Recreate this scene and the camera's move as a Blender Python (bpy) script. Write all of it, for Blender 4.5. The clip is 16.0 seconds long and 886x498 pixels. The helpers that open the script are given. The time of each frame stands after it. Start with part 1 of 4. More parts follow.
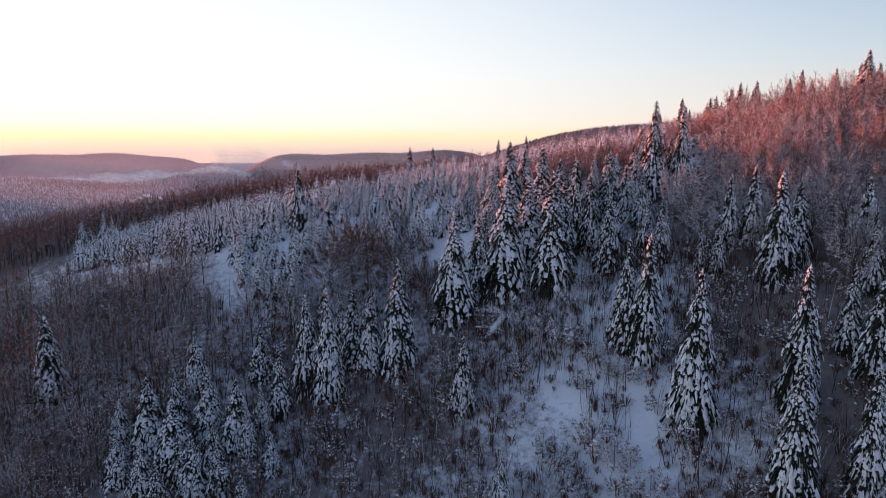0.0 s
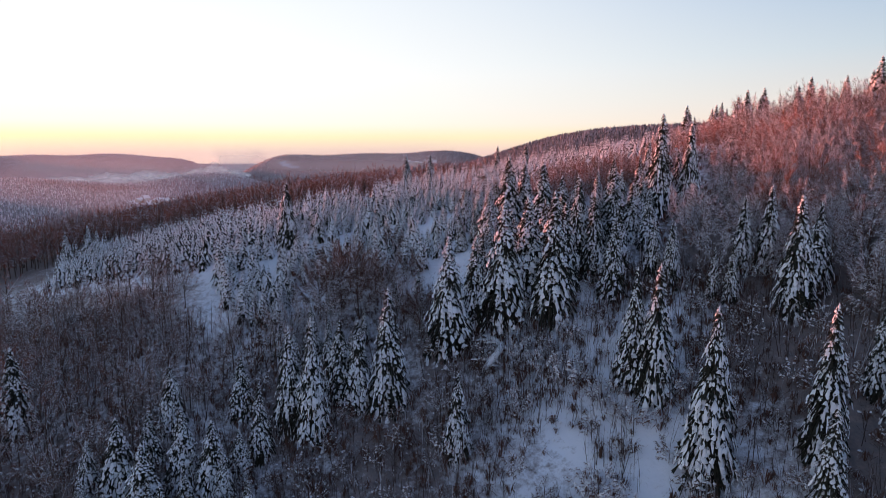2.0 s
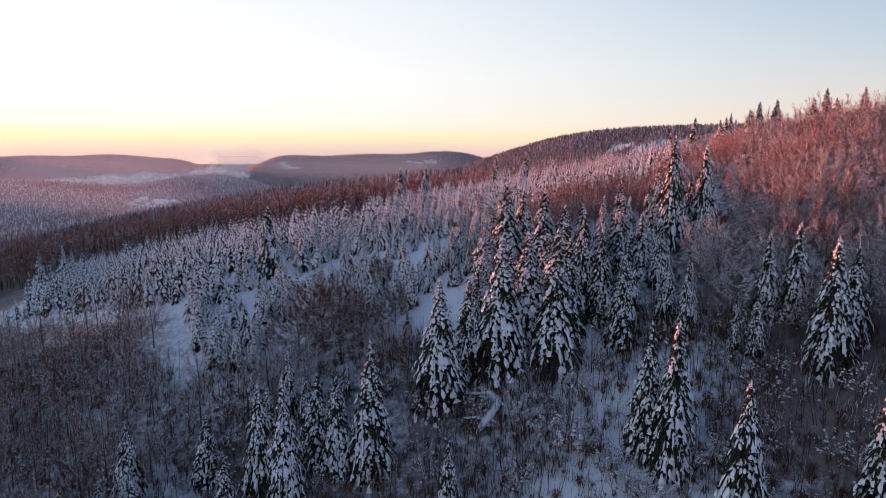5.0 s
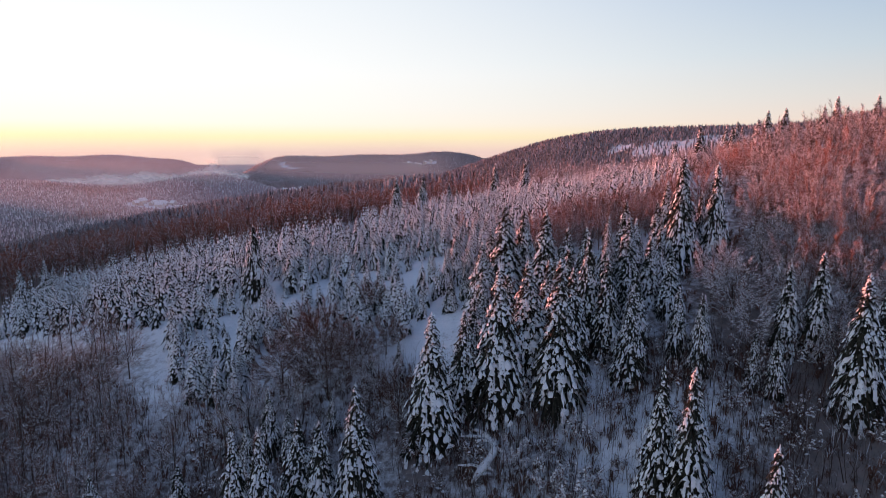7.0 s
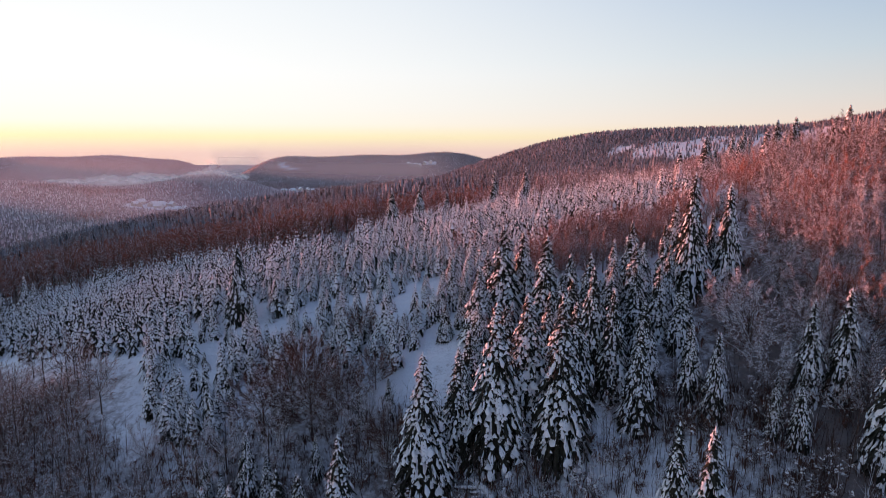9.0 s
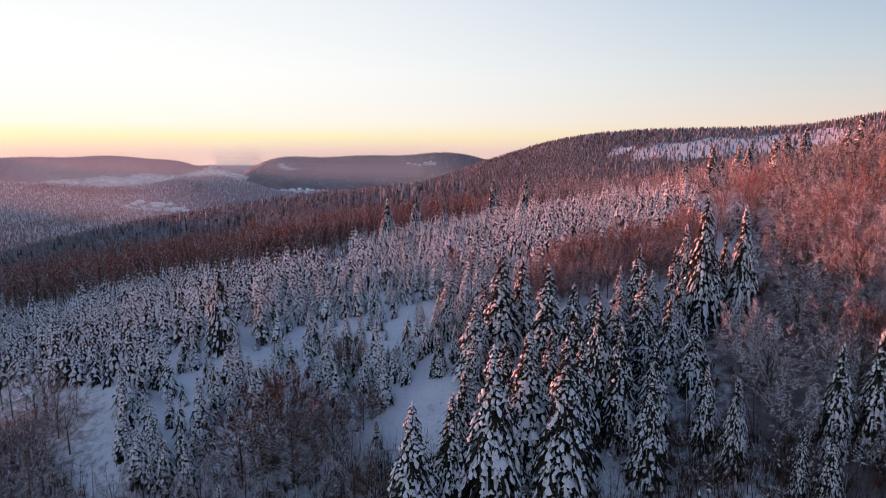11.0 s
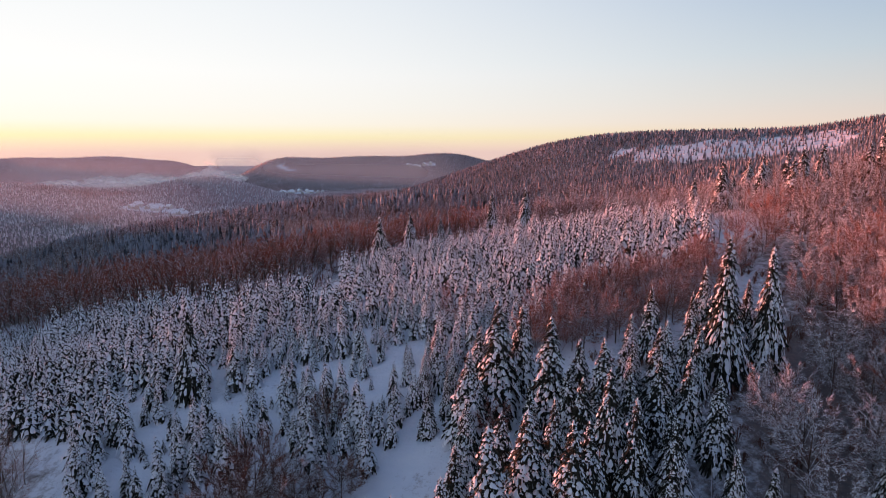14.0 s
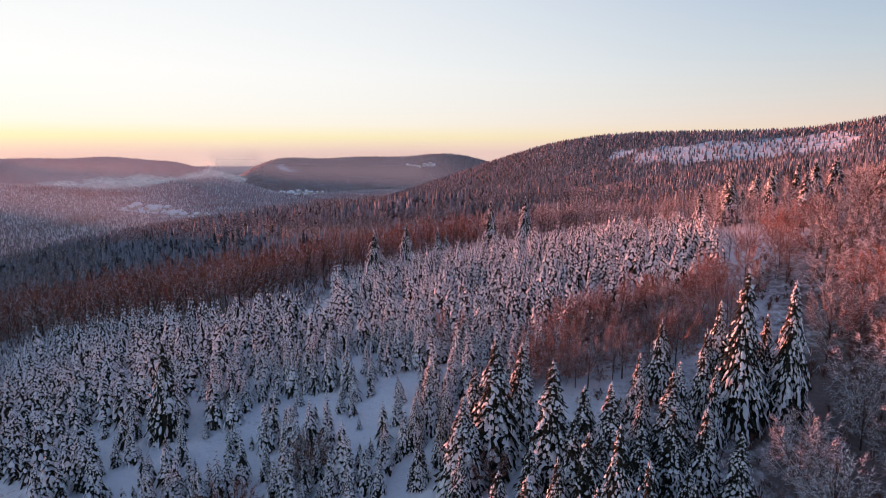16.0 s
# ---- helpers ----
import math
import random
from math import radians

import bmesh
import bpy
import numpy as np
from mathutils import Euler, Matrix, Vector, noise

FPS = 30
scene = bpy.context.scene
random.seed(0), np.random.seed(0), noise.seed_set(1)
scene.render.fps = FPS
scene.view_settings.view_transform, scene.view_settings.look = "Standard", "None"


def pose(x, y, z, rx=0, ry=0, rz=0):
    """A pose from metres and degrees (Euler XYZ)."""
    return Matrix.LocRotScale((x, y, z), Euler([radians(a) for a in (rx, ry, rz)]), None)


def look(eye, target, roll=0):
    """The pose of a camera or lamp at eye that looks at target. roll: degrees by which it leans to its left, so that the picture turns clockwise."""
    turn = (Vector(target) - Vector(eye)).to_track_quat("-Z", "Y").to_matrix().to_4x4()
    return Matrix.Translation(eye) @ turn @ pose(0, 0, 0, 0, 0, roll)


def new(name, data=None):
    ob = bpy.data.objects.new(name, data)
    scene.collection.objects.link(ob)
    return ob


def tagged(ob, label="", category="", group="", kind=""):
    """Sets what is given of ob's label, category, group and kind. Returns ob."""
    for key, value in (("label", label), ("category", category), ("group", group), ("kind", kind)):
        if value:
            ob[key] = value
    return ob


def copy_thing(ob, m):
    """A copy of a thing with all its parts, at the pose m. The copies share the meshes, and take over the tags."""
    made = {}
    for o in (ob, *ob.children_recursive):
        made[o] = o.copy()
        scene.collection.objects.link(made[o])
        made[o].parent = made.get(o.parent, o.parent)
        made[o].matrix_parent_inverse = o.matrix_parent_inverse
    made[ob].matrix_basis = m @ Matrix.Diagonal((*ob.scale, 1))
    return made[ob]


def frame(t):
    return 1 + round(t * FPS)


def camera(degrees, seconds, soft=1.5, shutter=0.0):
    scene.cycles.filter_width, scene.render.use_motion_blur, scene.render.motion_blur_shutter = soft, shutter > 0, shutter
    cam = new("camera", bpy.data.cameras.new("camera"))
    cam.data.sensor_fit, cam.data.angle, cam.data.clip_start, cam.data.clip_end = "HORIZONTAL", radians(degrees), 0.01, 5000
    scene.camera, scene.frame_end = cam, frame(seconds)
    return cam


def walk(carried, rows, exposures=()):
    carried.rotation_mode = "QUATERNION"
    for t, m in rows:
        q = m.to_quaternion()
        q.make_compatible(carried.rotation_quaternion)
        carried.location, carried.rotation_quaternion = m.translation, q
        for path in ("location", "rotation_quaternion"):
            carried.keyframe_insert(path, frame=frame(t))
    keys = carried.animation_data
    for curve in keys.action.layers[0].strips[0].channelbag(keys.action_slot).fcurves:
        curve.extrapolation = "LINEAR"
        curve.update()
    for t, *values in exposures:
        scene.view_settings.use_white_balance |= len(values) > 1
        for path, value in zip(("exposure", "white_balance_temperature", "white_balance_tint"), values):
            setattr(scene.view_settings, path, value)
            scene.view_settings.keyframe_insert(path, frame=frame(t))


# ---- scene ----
cam = camera(72.9, 16.0, soft=0.65)
# a drone that climbs forwards in a straight line with its gimbal held still
PATH = [(t, pose(1.97 + 0.45125 * t, 0.06 + 3.597 * t, 0.40 + 1.525 * t, 90 - 9.15, 0.1, 0.49)) for t in (0.0, 4.0, 8.0, 12.0, 16.0)]
walk(cam, PATH, [(0.0, 1.35), (16.0, 1.19)])

# ---- light ----
SUN_AZ, SUN_EL = radians(-50.0), radians(1.9)      # azimuth from +y towards +x
sun_from = Vector((math.sin(SUN_AZ) * math.cos(SUN_EL), math.cos(SUN_AZ) * math.cos(SUN_EL), math.sin(SUN_EL)))
sun_data = bpy.data.lights.new("sun", "SUN")
sun_data.energy, sun_data.angle, sun_data.color = 7.5, radians(2.2), (1.0, 0.25, 0.15)
sun = new("sun", sun_data)
sun.matrix_world = look((0, 0, 300), Vector((0, 0, 300)) - sun_from)

world = bpy.data.worlds.new("dusk_sky")
scene.world = world
world.use_nodes = True
wn, wl = world.node_tree.nodes, world.node_tree.links
wn.clear()
w_out, w_bg = wn.new("ShaderNodeOutputWorld"), wn.new("ShaderNodeBackground")
sky = wn.new("ShaderNodeTexSky")
sky.sky_type, sky.sun_disc = "NISHITA", False
sky.sun_elevation, sky.sun_rotation = SUN_EL, SUN_AZ
sky.altitude, sky.air_density, sky.dust_density, sky.ozone_density = 700, 1.0, 0.6, 2.0
# thin high haze that pales the dusk sky: a glow round the sun's side, a rosy belt along the horizon, blue overhead
tc, sep = wn.new("ShaderNodeTexCoord"), wn.new("ShaderNodeSeparateXYZ")
wl.new(tc.outputs["Generated"], sep.inputs[0])
sunward = wn.new("ShaderNodeVectorMath")
sunward.operation = "DOT_PRODUCT"
sunward.inputs[1].default_value = (math.sin(SUN_AZ), math.cos(SUN_AZ), 0)
wl.new(tc.outputs["Generated"], sunward.inputs[0])
toward = wn.new("ShaderNodeMapRange")
toward.interpolation_type = "SMOOTHSTEP"
toward.inputs[1].default_value, toward.inputs[2].default_value = -0.25, 1.1
wl.new(sunward.outputs["Value"], toward.inputs[0])


def sky_ramp(*stops):
    r = wn.new("ShaderNodeValToRGB")
    while len(r.color_ramp.elements) < len(stops):
        r.color_ramp.elements.new(0.5)
    for e, (p, c) in zip(r.color_ramp.elements, stops):
        e.position, e.color = p, (*c, 1)
    wl.new(sep.outputs["Z"], r.inputs[0])
    return r


glow = sky_ramp((0.0, (0.84, 0.62, 0.56)), (0.010, (0.92, 0.73, 0.57)), (0.024, (0.97, 0.87, 0.53)), (0.045, (0.98, 0.93, 0.82)), (0.07, (0.98, 0.95, 0.90)), (0.12, (1.0, 0.98, 0.96)), (0.30, (0.86, 0.90, 0.93)), (0.55, (0.38, 0.48, 0.66)), (1.0, (0.125, 0.185, 0.315)))
away = sky_ramp((0.0, (0.70, 0.50, 0.48)), (0.03, (0.80, 0.60, 0.51)), (0.08, (0.63, 0.60, 0.58)), (0.14, (0.46, 0.55, 0.63)), (0.26, (0.24, 0.38, 0.60)), (0.5, (0.19, 0.25, 0.425)), (1.0, (0.10, 0.145, 0.255)))
blend = wn.new("ShaderNodeMix")
blend.data_type = "RGBA"
wl.new(toward.outputs[0], blend.inputs[0])
wl.new(away.outputs[0], blend.inputs[6])
wl.new(glow.outputs[0], blend.inputs[7])
total = wn.new("ShaderNodeMix")
total.data_type, total.blend_type = "RGBA", "ADD"
total.inputs[0].default_value = 0.012
wl.new(blend.outputs[2], total.inputs[6])
wl.new(sky.outputs[0], total.inputs[7])
w_bg.inputs["Strength"].default_value = 0.44
wl.new(total.outputs[2], w_bg.inputs["Color"])
wl.new(w_bg.outputs[0], w_out.inputs["Surface"])


# ---- materials ----
class Mat:
    """A short way to write node materials."""

    def __init__(self, name):
        self.m = bpy.data.materials.new(name)
        self.m.use_nodes = True
        self.t = self.m.node_tree
        self.n, self.l = self.t.nodes, self.t.links
        self.b = self.n["Principled BSDF"]
        self.b.inputs["Specular IOR Level"].default_value = 0.25

    def add(self, kind, **values):
        node = self.n.new(kind)
        for key, value in values.items():
            node.inputs[key.replace("_", " ")].default_value = value
        return node

    def noise(self, scale, detail=4.0, rough=0.6):
        tc = self.n.new("ShaderNodeNewGeometry")
        no = self.add("ShaderNodeTexNoise", Scale=scale, Detail=detail, Roughness=rough)
        self.l.new(tc.outputs["Position"], no.inputs["Vector"])
        return no.outputs["Fac"]

    def ramp(self, fac, *stops):
        r = self.n.new("ShaderNodeValToRGB")
        while len(r.color_ramp.elements) < len(stops):
            r.color_ramp.elements.new(0.5)
        for e, (p, c) in zip(r.color_ramp.elements, stops):
            e.position, e.color = p, (*c, 1) if len(c) == 3 else c
        self.l.new(fac, r.inputs[0])
        return r.outputs[0]

    def mix(self, fac, a, b, blend="MIX"):
        x = self.n.new("ShaderNodeMix")
        x.data_type, x.blend_type = "RGBA", blend
        for sock, v in ((x.inputs[0], fac), (x.inputs[6], a), (x.inputs[7], b)):
            if isinstance(v, (int, float)):
                sock.default_value = v
            elif isinstance(v, tuple):
                sock.default_value = (*v, 1)
            else:
                self.l.new(v, sock)
        return x.outputs[2]

    def math(self, op, a, b=0.5):
        x = self.n.new("ShaderNodeMath")
        x.operation = op
        for sock, v in zip(x.inputs, (a, b)):
            if isinstance(v, (int, float)):
                sock.default_value = v
            else:
                self.l.new(v, sock)
        return x.outputs[0]

    def up(self):
        g, s = self.n.new("ShaderNodeNewGeometry"), self.n.new("ShaderNodeSeparateXYZ")
        self.l.new(g.outputs["Normal"], s.inputs[0])
        return s.outputs["Z"]

    def island(self):
        return self.n.new("ShaderNodeNewGeometry").outputs["Random Per Island"]

    def thing_random(self):
        return self.n.new("ShaderNodeObjectInfo").outputs["Random"]

    def done(self, color, rough=0.8, bump=None, strength=0.3, distance=0.05):
        self.l.new(color, self.b.inputs["Base Color"]) if not isinstance(color, tuple) else None
        if isinstance(color, tuple):
            self.b.inputs["Base Color"].default_value = (*color, 1)
        self.b.inputs["Roughness"].default_value = rough
        if bump is not None:
            bn = self.add("ShaderNodeBump", Strength=strength, Distance=distance)
            self.l.new(bump, bn.inputs["Height"])
            self.l.new(bn.outputs[0], self.b.inputs["Normal"])
        return self.m


SNOW = (0.80, 0.83, 0.88)


def snow_material():
    m = Mat("snow")
    return m.done(m.ramp(m.noise(0.9), (0.3, (0.82, 0.86, 0.92)), (0.7, (0.91, 0.93, 0.97))), 0.65, m.noise(3.0), 0.5, 0.12)


def ground_material():
    """Open snow, leaf litter under the woods, and the far hills' frosted trees tinted with painted haze, led by the
    land's own cover.
    """
    m = Mat("snow_ground")
    wood, far = m.n.new("ShaderNodeAttribute"), m.n.new("ShaderNodeAttribute")
    wood.attribute_name, far.attribute_name = "wood", "far"
    big, fine = m.noise(0.06, 5), m.noise(0.8, 7, 0.75)
    spot = m.math("ADD", m.math("MULTIPLY", big, 0.45), m.math("MULTIPLY", fine, 0.6))
    cover = m.ramp(m.math("ADD", spot, m.math("MULTIPLY", wood.outputs["Fac"], 0.21)), (0.60, (0, 0, 0)), (0.76, (1, 1, 1)))
    snow = m.ramp(m.noise(0.22, 6), (0.3, (0.76, 0.81, 0.90)), (0.7, (0.86, 0.89, 0.95)))
    litter = m.ramp(m.noise(1.7, 6), (0.3, (0.045, 0.029, 0.023)), (0.7, (0.17, 0.105, 0.080)))
    near = m.mix(m.math("MULTIPLY", cover, 0.85), snow, litter)
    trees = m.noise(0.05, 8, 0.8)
    # tree cover of the far hills, its pink standing in for distance haze
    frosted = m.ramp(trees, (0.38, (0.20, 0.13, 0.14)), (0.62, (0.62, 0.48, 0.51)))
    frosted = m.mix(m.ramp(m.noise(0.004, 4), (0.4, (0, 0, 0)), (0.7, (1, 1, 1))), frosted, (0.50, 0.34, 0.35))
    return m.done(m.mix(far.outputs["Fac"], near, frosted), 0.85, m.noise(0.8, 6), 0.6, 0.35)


def needle_material():
    m = Mat("spruce_needles")
    c = m.ramp(m.noise(1.8, 5), (0.3, (0.012, 0.014, 0.010)), (0.7, (0.038, 0.036, 0.024)))
    frost = m.math("MULTIPLY", m.ramp(m.noise(3.5, 6, 0.75), (0.55, (0, 0, 0)), (0.70, (1, 1, 1))), 0.20)
    return m.done(m.mix(frost, c, (0.5, 0.53, 0.56)), 0.9, m.noise(6.0), 0.6, 0.1)


def bark_material():
    """Bark with snow lying on the upper sides."""
    m = Mat("snowy_bark")
    bark = m.ramp(m.noise(2.5, 6), (0.3, (0.055, 0.038, 0.030)), (0.7, (0.15, 0.105, 0.085)))
    cover = m.ramp(m.math("ADD", m.up(), m.math("MULTIPLY", m.noise(1.6, 4), 0.6)), (0.72, (0, 0, 0)), (0.92, (1, 1, 1)))
    return m.done(m.mix(cover, bark, SNOW), 0.85, m.noise(9.0), 0.5, 0.03)


def twig_material(name, brown, share):
    """Fine twigs; a share of them carries hoar frost."""
    m = Mat(name)
    tint = m.ramp(m.thing_random(), (0.0, tuple(v * 0.75 for v in brown)), (1.0, tuple(min(1, v * 1.25) for v in brown)))
    wood = m.mix(m.noise(0.8, 4), tint, tuple(v * 0.6 for v in brown))
    wood = m.mix(m.ramp(m.noise(0.14, 2), (0.42, (0, 0, 0)), (0.60, (1, 1, 1))), m.mix(0.38, wood, (0.02, 0.015, 0.013)), wood)
    frost = m.ramp(m.math("ADD", m.island(), m.math("MULTIPLY", m.math("SUBTRACT", m.noise(0.12, 3), 0.5), 1.2)), (1 - share - 0.04, (0, 0, 0)), (1 - share + 0.04, (1, 1, 1)))
    return m.done(m.mix(frost, wood, (0.62, 0.64, 0.70)), 0.85)


def hazy_spruce_material():
    """Frosted spruces of the far valley, the grey-pink of distance haze put into their colour."""
    m = Mat("hazy_frosted_spruce")
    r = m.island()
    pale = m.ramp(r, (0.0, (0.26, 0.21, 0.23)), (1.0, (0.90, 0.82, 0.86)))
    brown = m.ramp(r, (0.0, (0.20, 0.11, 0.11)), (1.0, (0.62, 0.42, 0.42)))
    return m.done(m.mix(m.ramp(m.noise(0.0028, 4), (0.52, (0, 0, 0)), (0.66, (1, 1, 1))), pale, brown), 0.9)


def far_spruce_material():
    m = Mat("distant_spruce")
    r = m.island()
    dark = m.ramp(r, (0.0, (0.026, 0.026, 0.028)), (1.0, (0.105, 0.080, 0.074)))
    frost = m.ramp(m.math("ADD", m.math("MULTIPLY", m.noise(0.5, 5, 0.75), 0.9), m.math("MULTIPLY", r, 0.25)), (0.42, (0, 0, 0)), (0.66, (1, 1, 1)))
    frost = m.mix(m.ramp(m.noise(0.006, 4), (0.35, (0, 0, 0)), (0.65, (1, 1, 1))), frost, m.math("MULTIPLY", frost, 0.62))
    return m.done(m.mix(m.math("MULTIPLY", frost, 0.76), dark, (0.42, 0.48, 0.58)), 0.9)


SNOW_M, GROUND_M, NEEDLE_M, BARK_M = snow_material(), ground_material(), needle_material(), bark_material()
# brown twigs; the red of these two is raised to imitate low sunlight
SUNLIT_TWIG_M = twig_material("sunlit_beech_twigs", (0.50, 0.165, 0.10), 0.18)
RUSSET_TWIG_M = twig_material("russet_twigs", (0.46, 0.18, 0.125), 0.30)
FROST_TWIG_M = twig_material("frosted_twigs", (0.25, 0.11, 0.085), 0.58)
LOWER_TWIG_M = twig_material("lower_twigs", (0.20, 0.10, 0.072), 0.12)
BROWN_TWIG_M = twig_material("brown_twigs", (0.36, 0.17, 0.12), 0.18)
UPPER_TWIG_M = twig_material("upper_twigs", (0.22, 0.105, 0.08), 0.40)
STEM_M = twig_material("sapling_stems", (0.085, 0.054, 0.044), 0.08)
FAR_SPRUCE_M, HAZY_SPRUCE_M = far_spruce_material(), hazy_spruce_material()


def hazed_hill_material():
    """The forest of the far hill, snow in its crowns, paled by haze painted into its colour."""
    m = Mat("hazed_far_spruce")
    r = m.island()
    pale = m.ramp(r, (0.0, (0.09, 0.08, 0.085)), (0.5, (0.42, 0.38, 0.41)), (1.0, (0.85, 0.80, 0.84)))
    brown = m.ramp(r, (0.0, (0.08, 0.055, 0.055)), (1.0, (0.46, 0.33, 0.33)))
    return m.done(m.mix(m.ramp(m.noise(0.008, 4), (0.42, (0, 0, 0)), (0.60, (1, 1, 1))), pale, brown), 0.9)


HAZED_HILL_M = hazed_hill_material()


# ---- mesh helpers ----
def mesh(name, verts, faces, material, smooth=False):
    """A mesh from arrays: verts (n, 3); faces a list of (m, 3) or (m, 4) index arrays."""
    me = bpy.data.meshes.new(name)
    verts = np.asarray(verts, np.float32).reshape(-1, 3)
    faces = [np.asarray(f, np.int32) for f in faces if len(f)]
    sizes = np.concatenate([np.full(len(f), f.shape[1], np.int32) for f in faces])
    loops = np.concatenate([f.ravel() for f in faces])
    me.vertices.add(len(verts))
    me.vertices.foreach_set("co", verts.ravel())
    me.loops.add(len(loops))
    me.loops.foreach_set("vertex_index", loops)
    me.polygons.add(len(sizes))
    me.polygons.foreach_set("loop_start", np.concatenate([[0], np.cumsum(sizes)[:-1]]).astype(np.int32))
    me.polygons.foreach_set("loop_total", sizes)
    me.polygons.foreach_set("use_smooth", np.full(len(sizes), smooth))
    me.materials.append(material)
    me.update()
    me.validate()
    return me


class Soup:
    """Gathers triangles and quads."""

    def __init__(self):
        self.v, self.t, self.q, self.n = [], [], [], 0

    def add(self, v, t=(), q=()):
        self.v.append(np.asarray(v, float).reshape(-1, 3))
        if len(t):
            self.t.append(np.asarray(t).reshape(-1, 3) + self.n)
        if len(q):
            self.q.append(np.asarray(q).reshape(-1, 4) + self.n)
        self.n += len(self.v[-1])

    def arrays(self):
        v = np.concatenate(self.v)
        t = np.concatenate(self.t) if self.t else np.zeros((0, 3), int)
        q = np.concatenate(self.q) if self.q else np.zeros((0, 4), int)
        return v, t, q

    def mesh(self, name, material, smooth=False):
        v, t, q = self.arrays()
        return mesh(name, v, [t, q], material, smooth)


def part(name, data, parent, label=""):
    ob = new(name, data)
    ob.parent = parent
    return tagged(ob, label)


def tube(soup, points, radii, sides=5):
    """A tapered tube along points."""
    points, rings = np.asarray(points, float), []
    for i, p in enumerate(points):
        d = points[min(i + 1, len(points) - 1)] - points[max(i - 1, 0)]
        d /= np.linalg.norm(d) + 1e-9
        a = np.cross(d, (0.31, 0.95, 0.05) if abs(d[2]) > 0.8 else (0, 0, 1))
        a /= np.linalg.norm(a) + 1e-9
        b = np.cross(d, a)
        ang = np.arange(sides) * 2 * np.pi / sides
        rings.append(p + radii[i] * (np.cos(ang)[:, None] * a + np.sin(ang)[:, None] * b))
    q = []
    for i in range(len(points) - 1):
        for k in range(sides):
            q.append((i * sides + k, i * sides + (k + 1) % sides, (i + 1) * sides + (k + 1) % sides, (i + 1) * sides + k))
    soup.add(np.concatenate(rings), q=q)


def many(soup_arrays, places, turns, scales, tall=None):
    """Copies arrays (v, t, q) to many places at once, each turned about z and scaled."""
    v, t, q = soup_arrays
    n, k = len(places), len(v)
    c, s = np.cos(turns)[:, None], np.sin(turns)[:, None]
    tall = scales if tall is None else tall
    out = np.empty((n, k, 3), np.float32)
    out[:, :, 0] = places[:, 0, None] + scales[:, None] * (c * v[:, 0] - s * v[:, 1])
    out[:, :, 1] = places[:, 1, None] + scales[:, None] * (s * v[:, 0] + c * v[:, 1])
    out[:, :, 2] = places[:, 2, None] + tall[:, None] * v[:, 2]
    off = (np.arange(n) * k)[:, None, None]
    return out.reshape(-1, 3), (t[None] + off).reshape(-1, 3), (q[None] + off).reshape(-1, 4)


def joined(sets):
    """Joins several results of many()."""
    v, t, q, n = [], [], [], 0
    for a, b, c in sets:
        v.append(a), t.append(b + n), q.append(c + n)
        n += len(a)
    return np.concatenate(v), np.concatenate(t), np.concatenate(q)


# ---- lie of the land ----
CENTRES = [(x, y, 32) for x in (-55, -15, 25, 65) for y in (60, 90, 120, 150)]
CENTRES += [(x, y, 85) for x in (-240, -110, 20, 150) for y in (20, 140, 260, 400)]
CENTRES += [(x, y, 260) for x in (-800, -400, 0, 400) for y in (200, 600, 1000)] + [(-680, 880, 170)]
SWELLS = [-3.8, 3.5, 3.9, 1.5, 9.7, -9.4, 0.2, 0.8, -14.5, 3.3, 8.4, -3.8, 7.4, 1.0, -5.0, 0.3, -16.2, 7.6, 17.9, 5.5, -11.9, 12.5, 7.7, -1.4, -23.3, 16.7, -2.4, -3.9, -11.1, 3.8, 5.9, -11.9, -22.1, -1.5, -1.3, -30.5, 15.9, 35.0, -0.9, 52.4, -61.0, 51.2, -55.7, 40.4, -30.0]
SLOPE = [-38.93, 13.66, -1.92]
# far hills: centre, half length, half width, turn, height, steepness of the ends
HILLS = [
    (-3600, 4150, 1980, 300, 0, 184, 16),
    (-480, 4150, 910, 300, 0, 188, 7),
    (700, 4500, 900, 300, 0, 70, 6),
    (-1130, 2900, 270, 240, 20, 100, 2),
    (-1780, 2380, 600, 470, -12, 92, 2.2),
    (560, 1760, 620, 330, 120, 108, 2),
    (980, 1350, 420, 330, 100, 60, 2),
    (1000, 980, 260, 240, 100, 93, 2),
    (60, 2050, 420, 300, 150, 60, 2),
    (310, 1830, 230, 200, 120, 12, 2),
    (930, 1270, 150, 160, 100, 22, 2),
]


def ease(a, b, v):
    t = np.clip((v - a) / (b - a), 0, 1)
    return t * t * (3 - 2 * t)


def near_land(x, y):
    x, y = np.clip(x, -1050, 650), np.clip(y, -60, 1400)
    z = SLOPE[0] + SLOPE[1] * x / 100 + SLOPE[2] * y / 100
    for (a, b, s), h in zip(CENTRES, SWELLS):
        z = z + h * np.exp(-((x - a) ** 2 + (y - b) ** 2) / (2 * s * s))
    return z


def far_land(x, y):
    z = -195 + 145 * ease(-650, 600, x - 0.12 * (y - 1000)) * ease(3600, 2400, y)
    for cx, cy, l, w, turn, h, p in HILLS:
        a = math.radians(turn)
        u = ((x - cx) * math.cos(a) + (y - cy) * math.sin(a)) / l
        v = (-(x - cx) * math.sin(a) + (y - cy) * math.cos(a)) / w
        z = z + h * np.exp(-(np.abs(u) ** p + v ** 2))
    # gullies and knolls of the far hills
    z = z + 10 * np.sin(x / 120 + 1.5 * np.sin(y / 170)) * np.cos(y / 150 + x / 380) * ease(2500, 3200, y) * ease(4500, 4300, y)
    return z + 112 * ease(4450, 4900, y)


